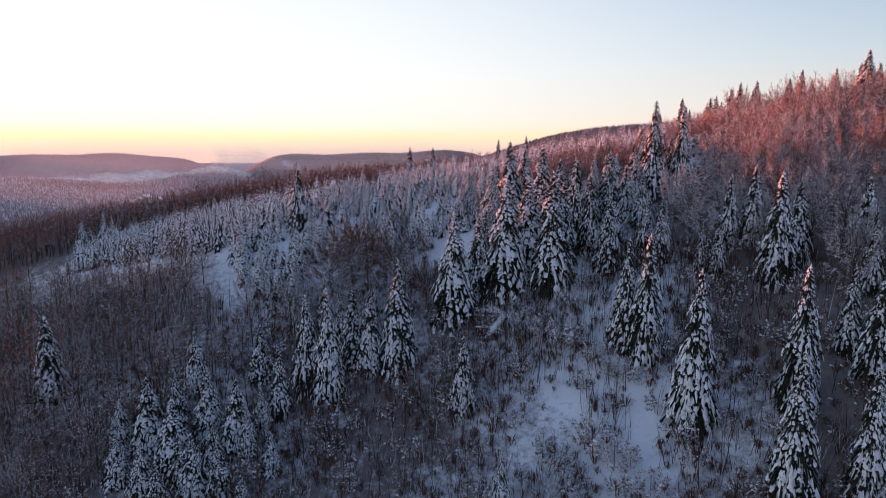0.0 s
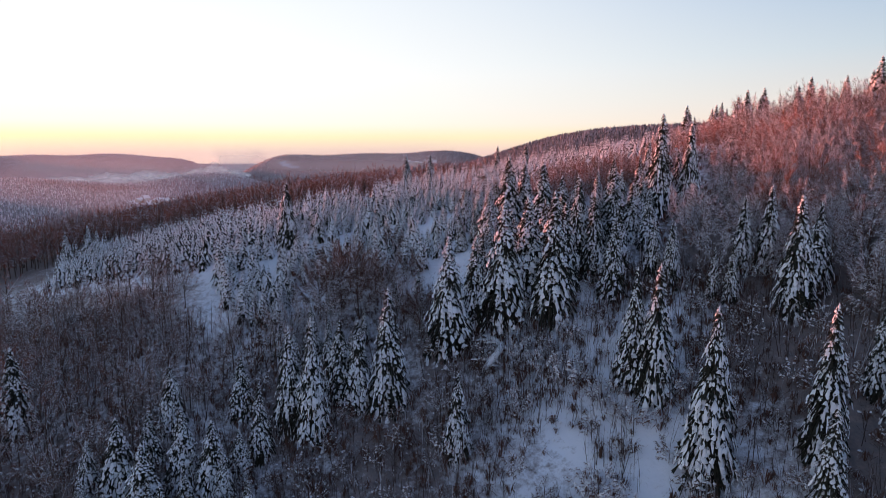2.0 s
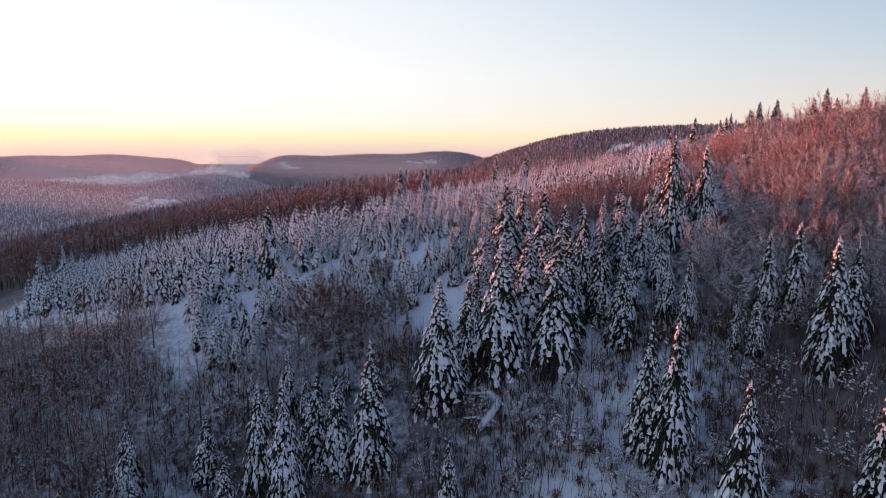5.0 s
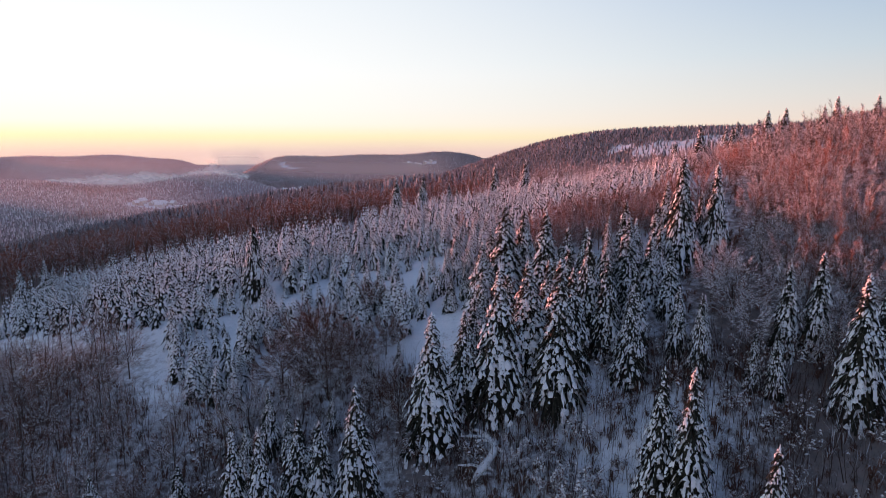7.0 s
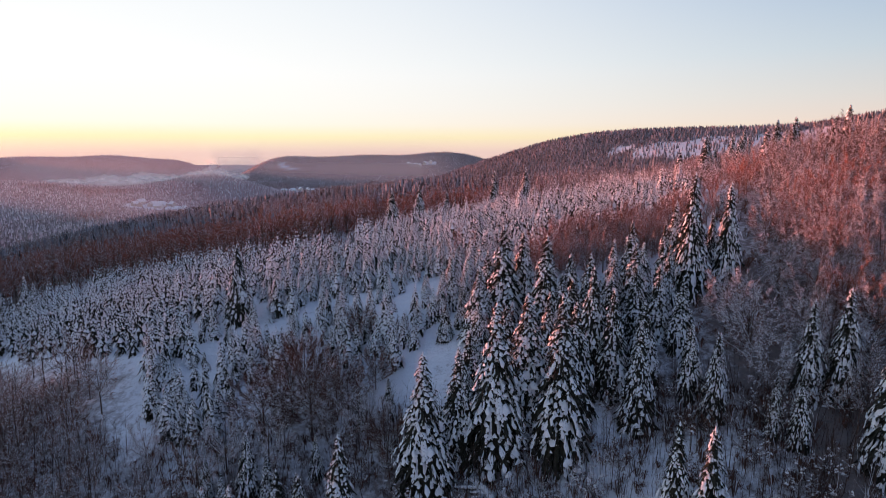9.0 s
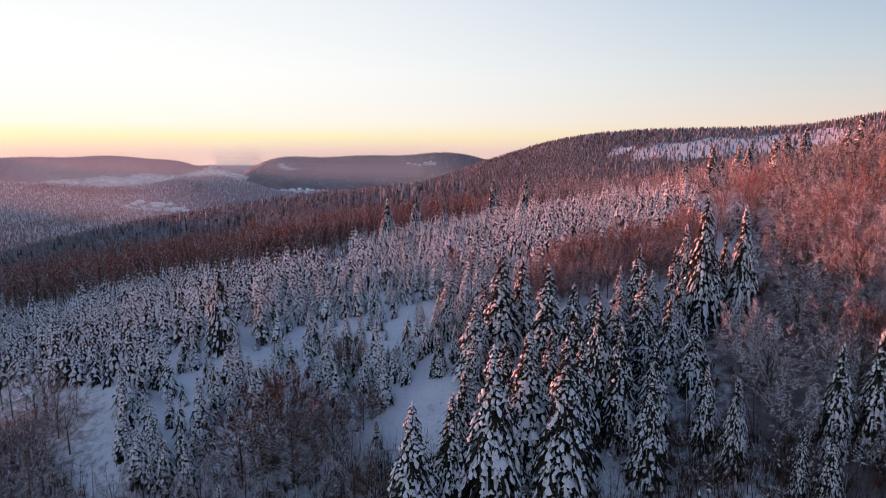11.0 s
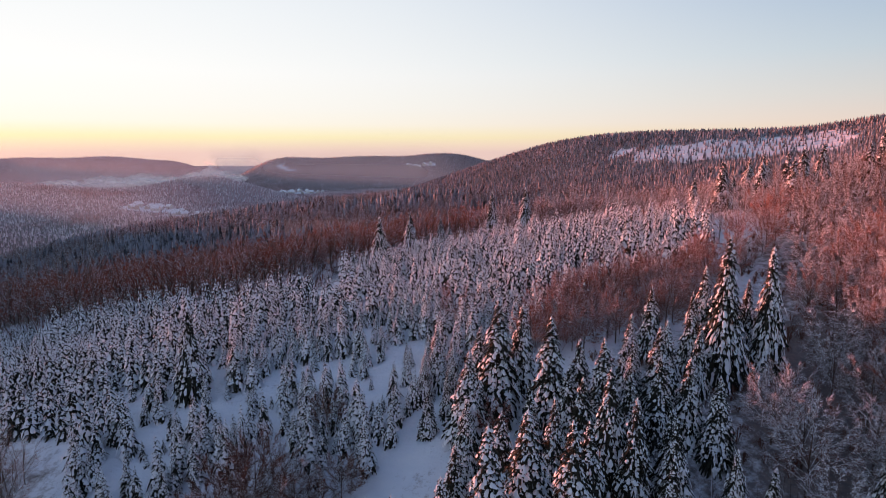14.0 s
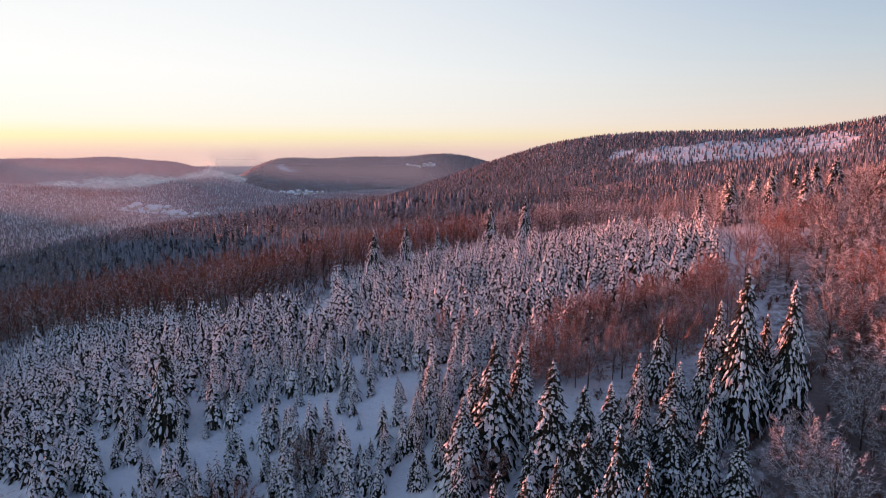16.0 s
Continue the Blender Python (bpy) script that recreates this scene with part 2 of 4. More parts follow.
def land(x, y):
    x, y = np.asarray(x, float), np.asarray(y, float)
    w = ease(800, 1400, np.hypot((x - 20) * np.where(x < 20, 0.8, 1.0), y - 60))
    z = near_land(x, y) * (1 - w) + far_land(x, y) * w
    # an unseen hill added out of view, to keep the low sun off the foot of the slope
    a = math.radians(50.0)
    u = ((x + 1110) * math.cos(a) + (y - 883) * math.sin(a)) / 335
    v = (-(x + 1110) * math.sin(a) + (y - 883) * math.cos(a)) / 240
    return z + SHADE_HILL * np.exp(-(u ** 12 + v ** 2))


SHADE_HILL = 230.9


def rough(x, y):
    """Hummocks of the forest floor, fading out with distance."""
    k = 1 - ease(250, 500, np.hypot(x, y - 100))
    return k * (0.35 * np.sin(0.31 * x + 1.3 * np.sin(0.17 * y)) * np.cos(0.27 * y + 0.9 * np.sin(0.21 * x)) + 0.16 * np.sin(0.83 * x + 0.6 * y) * np.sin(0.71 * y - 0.4 * x))


def on_land(x, y):
    return land(x, y) + rough(np.asarray(x, float), np.asarray(y, float))


def build_ground():
    u = np.linspace(-1, 1, 261)
    xs = 5 + 55 * np.sinh(5.16 * u)
    v = np.linspace(-0.80, 1, 241)
    ys = 130 + 55 * np.sinh(5.155 * v)
    xs = np.sort(np.concatenate([xs, np.linspace(-2620, 690, 76)]))
    ys = np.sort(np.concatenate([ys, np.linspace(1210, 4470, 96)]))
    gx, gy = np.meshgrid(xs, ys)
    gz = on_land(gx, gy)
    nx, ny = len(xs), len(ys)
    i = (np.arange(ny - 1)[:, None] * nx + np.arange(nx - 1)).ravel()
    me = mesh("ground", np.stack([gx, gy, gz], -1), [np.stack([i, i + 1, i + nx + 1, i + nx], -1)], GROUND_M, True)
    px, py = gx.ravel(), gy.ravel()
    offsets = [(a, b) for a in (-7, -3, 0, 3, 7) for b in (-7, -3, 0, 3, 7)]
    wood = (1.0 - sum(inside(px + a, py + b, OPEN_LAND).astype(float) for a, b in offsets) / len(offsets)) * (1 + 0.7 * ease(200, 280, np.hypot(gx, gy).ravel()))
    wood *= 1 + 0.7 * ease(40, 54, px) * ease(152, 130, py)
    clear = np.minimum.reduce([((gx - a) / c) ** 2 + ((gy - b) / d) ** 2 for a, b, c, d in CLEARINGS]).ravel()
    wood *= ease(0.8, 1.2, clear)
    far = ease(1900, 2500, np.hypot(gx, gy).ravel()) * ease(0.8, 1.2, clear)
    # the hill across the valley takes less of the painted haze colour
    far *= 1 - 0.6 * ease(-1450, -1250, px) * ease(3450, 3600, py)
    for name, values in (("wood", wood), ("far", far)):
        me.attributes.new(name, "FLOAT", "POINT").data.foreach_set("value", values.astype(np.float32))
    tagged(new("ground", me), "snow-covered forest floor on a hillside running down to a misty valley", "ground", kind="structure")


# ---- spruces ----
def spruce_meshes(seed, h=16.0, levels=35, per=12, spread=0.165, snow=0.85, sections=3, bare=0.05, fringe=True, fingers=3, thick=0.74):
    """A snow-laden spruce: drooping boughs like paws, each with its own load of snow. Returns trunk, boughs and snow."""
    rng = np.random.default_rng(seed)
    trunk, boughs, white = Soup(), Soup(), Soup()
    lean = rng.normal(0, 0.006, 2)
    tube(trunk, [(0, 0, -0.6), (lean[0] * h * 0.5, lean[1] * h * 0.5, h * 0.5), (lean[0] * h, lean[1] * h, h)], [h * 0.014, h * 0.009, 0.02], 6)
    ss = np.linspace(0.08 if sections > 2 else 0.25, 1.05, sections)
    prof = np.interp(ss, [0.08, 0.4, 0.8, 1.05], [0.35, 1.0, 0.95, 0.25])
    for i in range(levels):
        f = bare + (0.985 - bare) * (i / (levels - 1)) ** 0.93
        n = max(3, round(per * (1 - 0.55 * f)))
        ring = rng.uniform(0, 6.28)
        for k in range(n):
            z0 = h * f + rng.normal(0, 0.25) * h / 40
            a = ring + 6.283 * (k + rng.uniform(-0.3, 0.3)) / n
            full = spread * h * (1 - f) ** 0.80 * (0.66 + 0.34 * min(1, (f + 0.04) * 7)) + 0.016 * h
            ln = full * rng.uniform(0.70, 1.20)
            droop = rng.uniform(0.55, 1.05) * (1 - 0.3 * f)
            base = np.array((lean[0] * h * f, lean[1] * h * f, 0))
            # the wind has packed more snow on one side
            loaded = rng.random() < snow * (1.0 if f > 0.28 else 0.62) * (0.84 + (0.24 * math.cos(a + 0.7) if fringe else 0.16))
            spreads = (0.0, 0.36, -0.36) if rng.random() < 0.5 else (0.0, -0.36, 0.36)
            for n_f, da in enumerate(spreads[:fingers if f < 0.8 else min(fingers, 2)]):
                b = a + da * rng.uniform(0.7, 1.3)
                fl = ln * (1.0 if n_f == 0 else rng.uniform(0.62, 0.9))
                w = ((0.056 if fringe else 0.085) * fl + (0.0088 if fringe else 0.0075) * h) * rng.uniform(0.75, 1.3) * thick
                dr = droop * rng.uniform(0.9, 1.25)
                d, side = np.array((math.cos(b), math.sin(b), 0)), np.array((-math.sin(b), math.cos(b), 0))

                def at(u):
                    return base + d * fl * (u - 0.22 * u * u) + np.array((0, 0, z0 + fl * (0.16 * u - dr * u * u)))

                v = []
                for u, p in zip(ss, prof):
                    m = at(u)
                    wl_, wr_ = w * p * rng.uniform(0.7, 1.25, 2) * (0.72 if fringe else 1.0)
                    v += [m + side * wl_ - np.array((0, 0, 0.6 * wl_)), m, m - side * wr_ - np.array((0, 0, 0.6 * wr_))]
                q = []
                for k2 in range(sections - 1):
                    q += [(3 * k2, 3 * k2 + 1, 3 * k2 + 4, 3 * k2 + 3), (3 * k2 + 1, 3 * k2 + 2, 3 * k2 + 5, 3 * k2 + 4)]
                boughs.add(v, q=q)
                if fringe:
                    fv, ft = [], []
                    for k2 in range(sections - 1):
                        for e in (0, 2):
                            for k3 in range(2):
                                p0 = v[3 * k2 + e] + (v[3 * k2 + 3 + e] - v[3 * k2 + e]) * (k3 / 2)
                                p1 = v[3 * k2 + e] + (v[3 * k2 + 3 + e] - v[3 * k2 + e]) * ((k3 + 0.85) / 2)
                                out = 1.0 if e == 0 else -1.0
                                tip = (p0 + p1) / 2 + d * rng.uniform(0.0, 0.14) * fl + np.array((0, 0, -rng.uniform(0.3, 1.5) * w)) + side * out * rng.uniform(-0.1, 0.75) * w
                                ft.append((len(fv), len(fv) + 1, len(fv) + 2))
                                fv += [p0, p1, tip]
                    boughs.add(fv, ft)
                if loaded and rng.random() < 0.93:
                    lumps = (4 if fl > 0.15 * h else 3 if fl > 0.09 * h else 2) if fl > 0.06 * h and sections > 2 else 1
                    lo = rng.uniform(0.12, 0.34) if lumps > 1 else rng.uniform(0.3, 0.55)
                    for c in range(lumps):
                        hi = min(1.12, lo + (rng.uniform(0.12, 0.42) if lumps > 1 else rng.uniform(0.4, 0.6)))
                        wd = w * (rng.uniform(0.40, 1.35) if sections > 2 else rng.uniform(0.7, 1.3))
                        th = rng.uniform(0.5, 1.3) * w
                        off = side * rng.normal(0, 0.4 * w)
                        cuts = ((0.18, 0.62), (0.52, 1.0), (0.84, 0.68)) if fringe else ((0.3, 0.8), (0.75, 1.0))
                        sv = [at(lo) + off]
                        for u, k2 in cuts:
                            m = at(lo + u * (hi - lo)) + off + side * rng.normal(0, 0.22 * w)
                            k2 *= rng.uniform(0.75, 1.25)
                            l2, r2 = wd * k2 * rng.uniform(0.7, 1.25, 2)
                            sv += [m + side * l2 - np.array((0, 0, 0.6 * l2 - 0.02)), m + np.array((0, 0, th * k2)), m - side * r2 - np.array((0, 0, 0.6 * r2 - 0.02))]
                        sv.append(at(hi) + off - np.array((0, 0, 0.1 * w)))
                        e = len(sv) - 1
                        white.add(sv, [(0, 1, 2), (0, 2, 3), (e - 3, e, e - 2), (e - 2, e, e - 1)], [(3 * r + o, 3 * r + o + 3, 3 * r + o + 4, 3 * r + o + 1) for r in range(len(cuts) - 1) for o in (1, 2)])
                        lo = hi + rng.uniform(0.03, 0.12)
    # the white leader at the top
    tube(white, [(lean[0] * h, lean[1] * h, h * 0.955), (lean[0] * h, lean[1] * h, h * 0.985), (lean[0] * h, lean[1] * h, h * 1.012)], [0.012 * h ** 0.8, 0.014 * h ** 0.8, 0.02], 5)
    return trunk, boughs, white


def spruce_thing(name, seed, label, category, **kw):
    """A spruce at the origin: trunk, boughs, snow under one Empty."""
    trunk, boughs, white = spruce_meshes(seed, **kw)
    top = new(name)
    tagged(top, label, category)
    part("trunk", trunk.mesh("trunk", BARK_M), top)
    tagged(part("crown", boughs.mesh("crown", NEEDLE_M), top), kind="stuff")
    tagged(part("snow_load", white.mesh("snow_load", SNOW_M, True), top, "white snow lying on the boughs"), kind="stuff")
    return top


def discard(ob):
    for o in (*ob.children_recursive, ob):
        bpy.data.objects.remove(o)


def placed(ob, x, y, scale, turn, label="", category="", group="", wide=1.0, sink=0.15):
    z = float(on_land(x, y)) - sink
    m = Matrix.Translation((x, y, z)) @ Matrix.Rotation(turn, 4, "Z") @ Matrix.Diagonal((scale * wide, scale * wide, scale, 1))
    c = copy_thing(ob, m)
    return tagged(c, label, category, group)


rng = np.random.default_rng(7)
OLD = [
    spruce_thing("spruce", 11, "tall dark green spruce with boughs bent under heavy snow", "spruce tree", spread=0.27, snow=0.90),
    spruce_thing("spruce", 12, "tall dark green spruce with boughs bent under heavy snow", "spruce tree", spread=0.245, snow=0.82),
    spruce_thing("spruce", 13, "tall dark green spruce with boughs bent under heavy snow", "spruce tree", spread=0.29, snow=0.82),
    spruce_thing("spruce", 14, "tall dark green spruce with boughs bent under heavy snow", "spruce tree", spread=0.26, levels=33, snow=0.94),
]
DARK = [
    spruce_thing("spruce", 21, "dark spruce with little snow on its outer boughs", "spruce tree", spread=0.27, snow=0.5),
    spruce_thing("spruce", 22, "dark spruce with little snow on its outer boughs", "spruce tree", spread=0.25, snow=0.6, bare=0.08),
]
TALL_DARK = [
    spruce_thing("spruce", 24 + i, "very tall dark spruce with thin snow on its drooping boughs", "spruce tree", spread=0.25, snow=0.62, levels=42, per=13, thick=0.58) for i in range(2)
]


def stand(kind, *trees, group="", label="", wide=1.12):
    """Old spruces at (x, y, height)."""
    for x, y, h in trees:
        ob = kind[rng.integers(len(kind))]
        placed(ob, x, y, h / 16.0, rng.uniform(-0.9, 0.9), label, "", group, wide * rng.uniform(0.88, 1.14))


# on the open lower slope
stand(OLD, (30.9, 85.2, 18.2), (33.7, 74.1, 20.5), (39.6, 61.0, 17.8), (45.6, 71.5, 17.5), (45.8, 58.5, 15.3), (54.1, 75.7, 11.5), (54.7, 71.4, 13.5), (4.1, 84.3, 11.3), group="spruces on the lower slope", wide=0.80)
stand(DARK, (28.9, 88.4, 15.8), (38.3, 101.9, 11.0), (50.5, 63.0, 11.0), (58.5, 69.0, 15.0), (43.5, 67.0, 9.0), group="spruces on the lower slope", wide=0.85)
stand(OLD, (-6.1, 93.5, 18.2), (-16.8, 89.7, 17.3), (-20.5, 91.4, 15.8), (-11.0, 94.5, 13.0), (-23.8, 87.2, 10.8), (8.5, 68.8, 7.9), (-39.2, 93.4, 10.2), group="spruces on the lower slope", wide=0.95)
stand(DARK, (-65.3, 96.5, 14.5), (-14.0, 96.5, 12.0), (-29.0, 95.0, 9.0), group="spruces on the lower slope", wide=1.3)
stand(OLD, (-20.0, 104.5, 9.5), (-17.0, 103.0, 8.0), (-22.5, 102.0, 7.0), (-8.0, 104.0, 7.5), (-11.5, 106.5, 6.5), (-26.0, 105.5, 6.0), (-2.5, 113.0, 6.5), (-6.5, 112.5, 5.5), (-13.0, 101.5, 6.5), group="spruces on the lower slope", wide=0.95)
# a thicket of younger spruces at the foot of the slope
stand(OLD, (-42.8, 83.9, 10.7), (-36.7, 78.7, 10.9), (-33.7, 84.1, 10.9), (-31.8, 73.5, 9.7), (-28.7, 81.6, 10.4), (-39.1, 74.0, 8.5), (-28.5, 73.6, 8.5), (-26.4, 79.6, 7.7), (-35.0, 70.0, 8.8), (-44.5, 78.0, 7.7), (-24.5, 70.5, 5.9), (-40.0, 87.5, 8.3), (-31.0, 78.0, 7.5), (-34.5, 75.5, 8.0), (-38.0, 81.0, 8.5), (-26.0, 84.5, 7.0), (-22.5, 77.0, 6.0), (-47.0, 84.0, 7.5), group="spruces in the thicket", wide=1.25)
# the tall group in the middle
stand(OLD, (2.9, 101.6, 18.0), (12.0, 104.2, 20.1), (19.9, 102.5, 19.8), (16.3, 107.5, 17.0), (7.6, 106.0, 14.0), (12.6, 129.6, 11.5), (18.3, 129.0, 14.0), (24.2, 121.5, 12.5), (10.6, 119.2, 9.5), (18.1, 118.2, 9.3), (22.6, 119.2, 10.7), (25.4, 116.6, 10.3), (28.0, 123.5, 10.8), (33.1, 129.4, 10.0), (38.1, 136.0, 11.1), (37.0, 126.6, 10.0), (36.7, 118.0, 10.4), (38.8, 114.5, 10.1), (29.5, 117.0, 10.5), (31.5, 123.0, 9.8), (14.0, 114.0, 12.0), (20.0, 112.5, 13.0), (9.0, 112.0, 11.0), (33.0, 113.0, 9.0), group="spruces of the middle group")
stand(DARK, (25.7, 112.1, 15.5), (29.8, 103.9, 12.5), (28.0, 109.5, 14.0), (22.5, 107.0, 15.0), (31.5, 108.0, 12.0), (23.5, 115.0, 12.5), (33.5, 118.5, 11.0), group="spruces of the middle group")
stand(OLD, (44.0, 132.3, 14.5), (42.0, 131.0, 11.5), (51.2, 128.4, 17.8), (41.0, 126.0, 10.0), group="spruces of the upper group", wide=0.86)
stand(TALL_DARK, (45.3, 128.6, 20.3), (50.5, 133.0, 12.0), (47.5, 132.5, 12.5), (51.5, 135.0, 11.0), group="spruces of the upper group", wide=0.86)
# below the beeches
stand(OLD, (50.1, 102.9, 12.3), (53.7, 102.0, 13.6), (52.7, 91.6, 16.7), (57.5, 95.0, 13.5), (45.7, 96.3, 9.3), (43.8, 98.2, 7.7), (36.9, 105.8, 9.6), (39.4, 103.5, 9.3), (62.0, 84.0, 12.0), (66.0, 92.0, 12.0), group="spruces below the beeches", wide=0.88)
stand(OLD, (15.0, 127.4, 15.9), (20.9, 121.5, 15.6), (27.0, 119.5, 13.0), (11.0, 124.5, 11.5), (34.5, 122.0, 12.0), group="spruces of the middle group", wide=1.35)
# along the crest of the upper wood
stand(DARK, (99.6, 252.8, 14), (103.5, 234.2, 13.5), (111.7, 235.8, 13), (104.7, 244.9, 13), (108, 240, 11.5), (96, 246, 11), (128, 253.8, 12), (85, 219, 13.7), (87, 217, 9.5), (92, 212, 11.6), (98.7, 205, 14.8), (93, 199, 12.6), (104, 207, 11.6), (106, 209, 14.2), (112, 200, 12.6), (119, 206, 15.3), (121, 203, 10.5), (126, 212, 11.6), (124, 196, 13.7), (90, 230, 12.6), (127.8, 187, 17.1), (127.6, 190, 13.7), (129.4, 184, 12.4), (80, 226, 10.5), (130, 180, 13.7), (101, 209, 9.5), group="spruces on the crest")
# single trees in and round the plantation
stand(DARK[:1], (-34.2, 144.3, 15.0), group="single spruces in the plantation", label="single dark spruce rising above the young plantation")
stand(OLD, (-114.1, 188.0, 12.5), (-107.9, 189.0, 13.0), (-104.0, 187.0, 11.0), (6.6, 136.0, 9.4), (9.0, 133.0, 7.4), (4.8, 133.1, 7.2), (8.2, 129.5, 6.8), (5.5, 127.0, 6.0), (12.5, 135.4, 7.3), (57.9, 221.8, 8.5), (69.9, 147.3, 6.0), (66.0, 165.0, 6.0), group="single spruces in the plantation")
stand(DARK, (-12.4, 231.6, 16.1), (-4.5, 250.1, 16.0), (5.6, 263.8, 12.5), (8.5, 266.0, 10.0), (26.0, 292.0, 19.5), (39.2, 289.6, 18.5), group="spruces on the edge of the wood", label="tall dark spruce before the leafless wood")


# ---- young spruces of the plantation ----
YOUNG_H = 6.0
YOUNG = [spruce_meshes(40 + i, h=YOUNG_H, levels=13, per=8, spread=sp * 0.92, snow=sn, sections=3, bare=0.05, fringe=False, fingers=2, thick=1.15) for i, (sp, sn) in enumerate(((0.34, 0.95), (0.29, 0.85), (0.38, 1.0), (0.32, 0.70)))]


YOUNG_FAR = [spruce_meshes(50 + i, h=YOUNG_H, levels=9, per=7, spread=sp * 0.95, snow=sn * 1.0, sections=2, bare=0.05, fringe=False, fingers=1, thick=1.95) for i, (sp, sn) in enumerate(((0.34, 0.95), (0.29, 0.85), (0.38, 1.0), (0.32, 0.70)))]


def inside(x, y, poly):
    r = np.zeros(len(x), bool)
    for (x0, y0), (x1, y1) in zip(poly, poly[1:] + poly[:1]):
        c = (y0 > y) != (y1 > y)
        r ^= c & (x < (x1 - x0) * (y - y0) / (y1 - y0 + 1e-9) + x0)
    return r


OPEN_LAND = [(-120, 210), (-105, 157), (-70, 140), (-52, 134), (-44, 116), (-36, 107), (-26, 108), (-20, 118), (-10, 116), (4, 110), (12, 102), (11, 80), (15, 66), (33, 62), (37, 76), (35, 90), (34, 102), (26, 110), (24, 118), (30, 136), (60, 148), (70, 178), (92, 190), (80, 236), (56, 270), (20, 280), (-8, 266), (-26, 238), (-22, 200), (-50, 208), (-74, 218), (-100, 224)]
CLEARINGS = [(500, 1470, 60, 60), (575, 1395, 85, 85), (655, 1315, 85, 85), (730, 1255, 70, 80), (690, 1045, 70, 26), (610, 960, 45, 18), (440, 1560, 35, 30), (-820, 3270, 190, 90), (-1040, 2180, 130, 80), (-900, 2075, 60, 40), (-1090, 3995, 30, 16), (-1050, 3960, 34, 14), (-1000, 3925, 40, 10), (-220, 3975, 60, 6), (-110, 3990, 40, 5), (-60, 4015, 30, 5)]
build_ground()


def soft(x, y, s, k=0.0):
    """A smooth random field of about -1 to 1 with waves of s metres."""
    return (np.sin(x / s + 1.7 * np.sin(y / s * 0.83 + k)) + np.sin(y / s * 1.13 + 1.9 * np.sin(x / s * 0.71 + 2 * k) + k)) / 2


def scatter(poly, gap, seed):
    """Jittered grid points in a polygon."""
    g = np.random.default_rng(seed)
    xs, ys = [p[0] for p in poly], [p[1] for p in poly]
    gx, gy = np.meshgrid(np.arange(min(xs), max(xs), gap), np.arange(min(ys), max(ys), gap))
    x, y = gx.ravel() + g.uniform(-0.48, 0.48, gx.size) * gap, gy.ravel() + g.uniform(-0.48, 0.48, gx.size) * gap
    k = inside(x, y, poly)
    return x[k], y[k]


PLANTATION = [(-119, 206), (-105, 162), (-68, 143), (-48, 136), (-38, 116), (-29, 112), (-24, 124), (-16, 132), (-12, 122), (-2, 121), (3, 128), (8, 139), (18, 141), (26, 146), (36, 156), (46, 164), (56, 166), (64, 174), (74, 200), (74, 226), (48, 246), (16, 256), (-12, 248), (-24, 232), (-20, 196), (-50, 206), (-74, 215), (-100, 220)]
SNOW_GAPS = [(-14, 146, 9, 6), (0, 143, 6, 10), (-36, 127, 6, 6), (-8, 158, 5, 6), (-28, 137, 11, 6), (-21, 190, 4, 7), (-46, 141, 6, 4), (8, 162, 4, 5), (57, 186, 3, 4), (66, 180, 3, 3)]


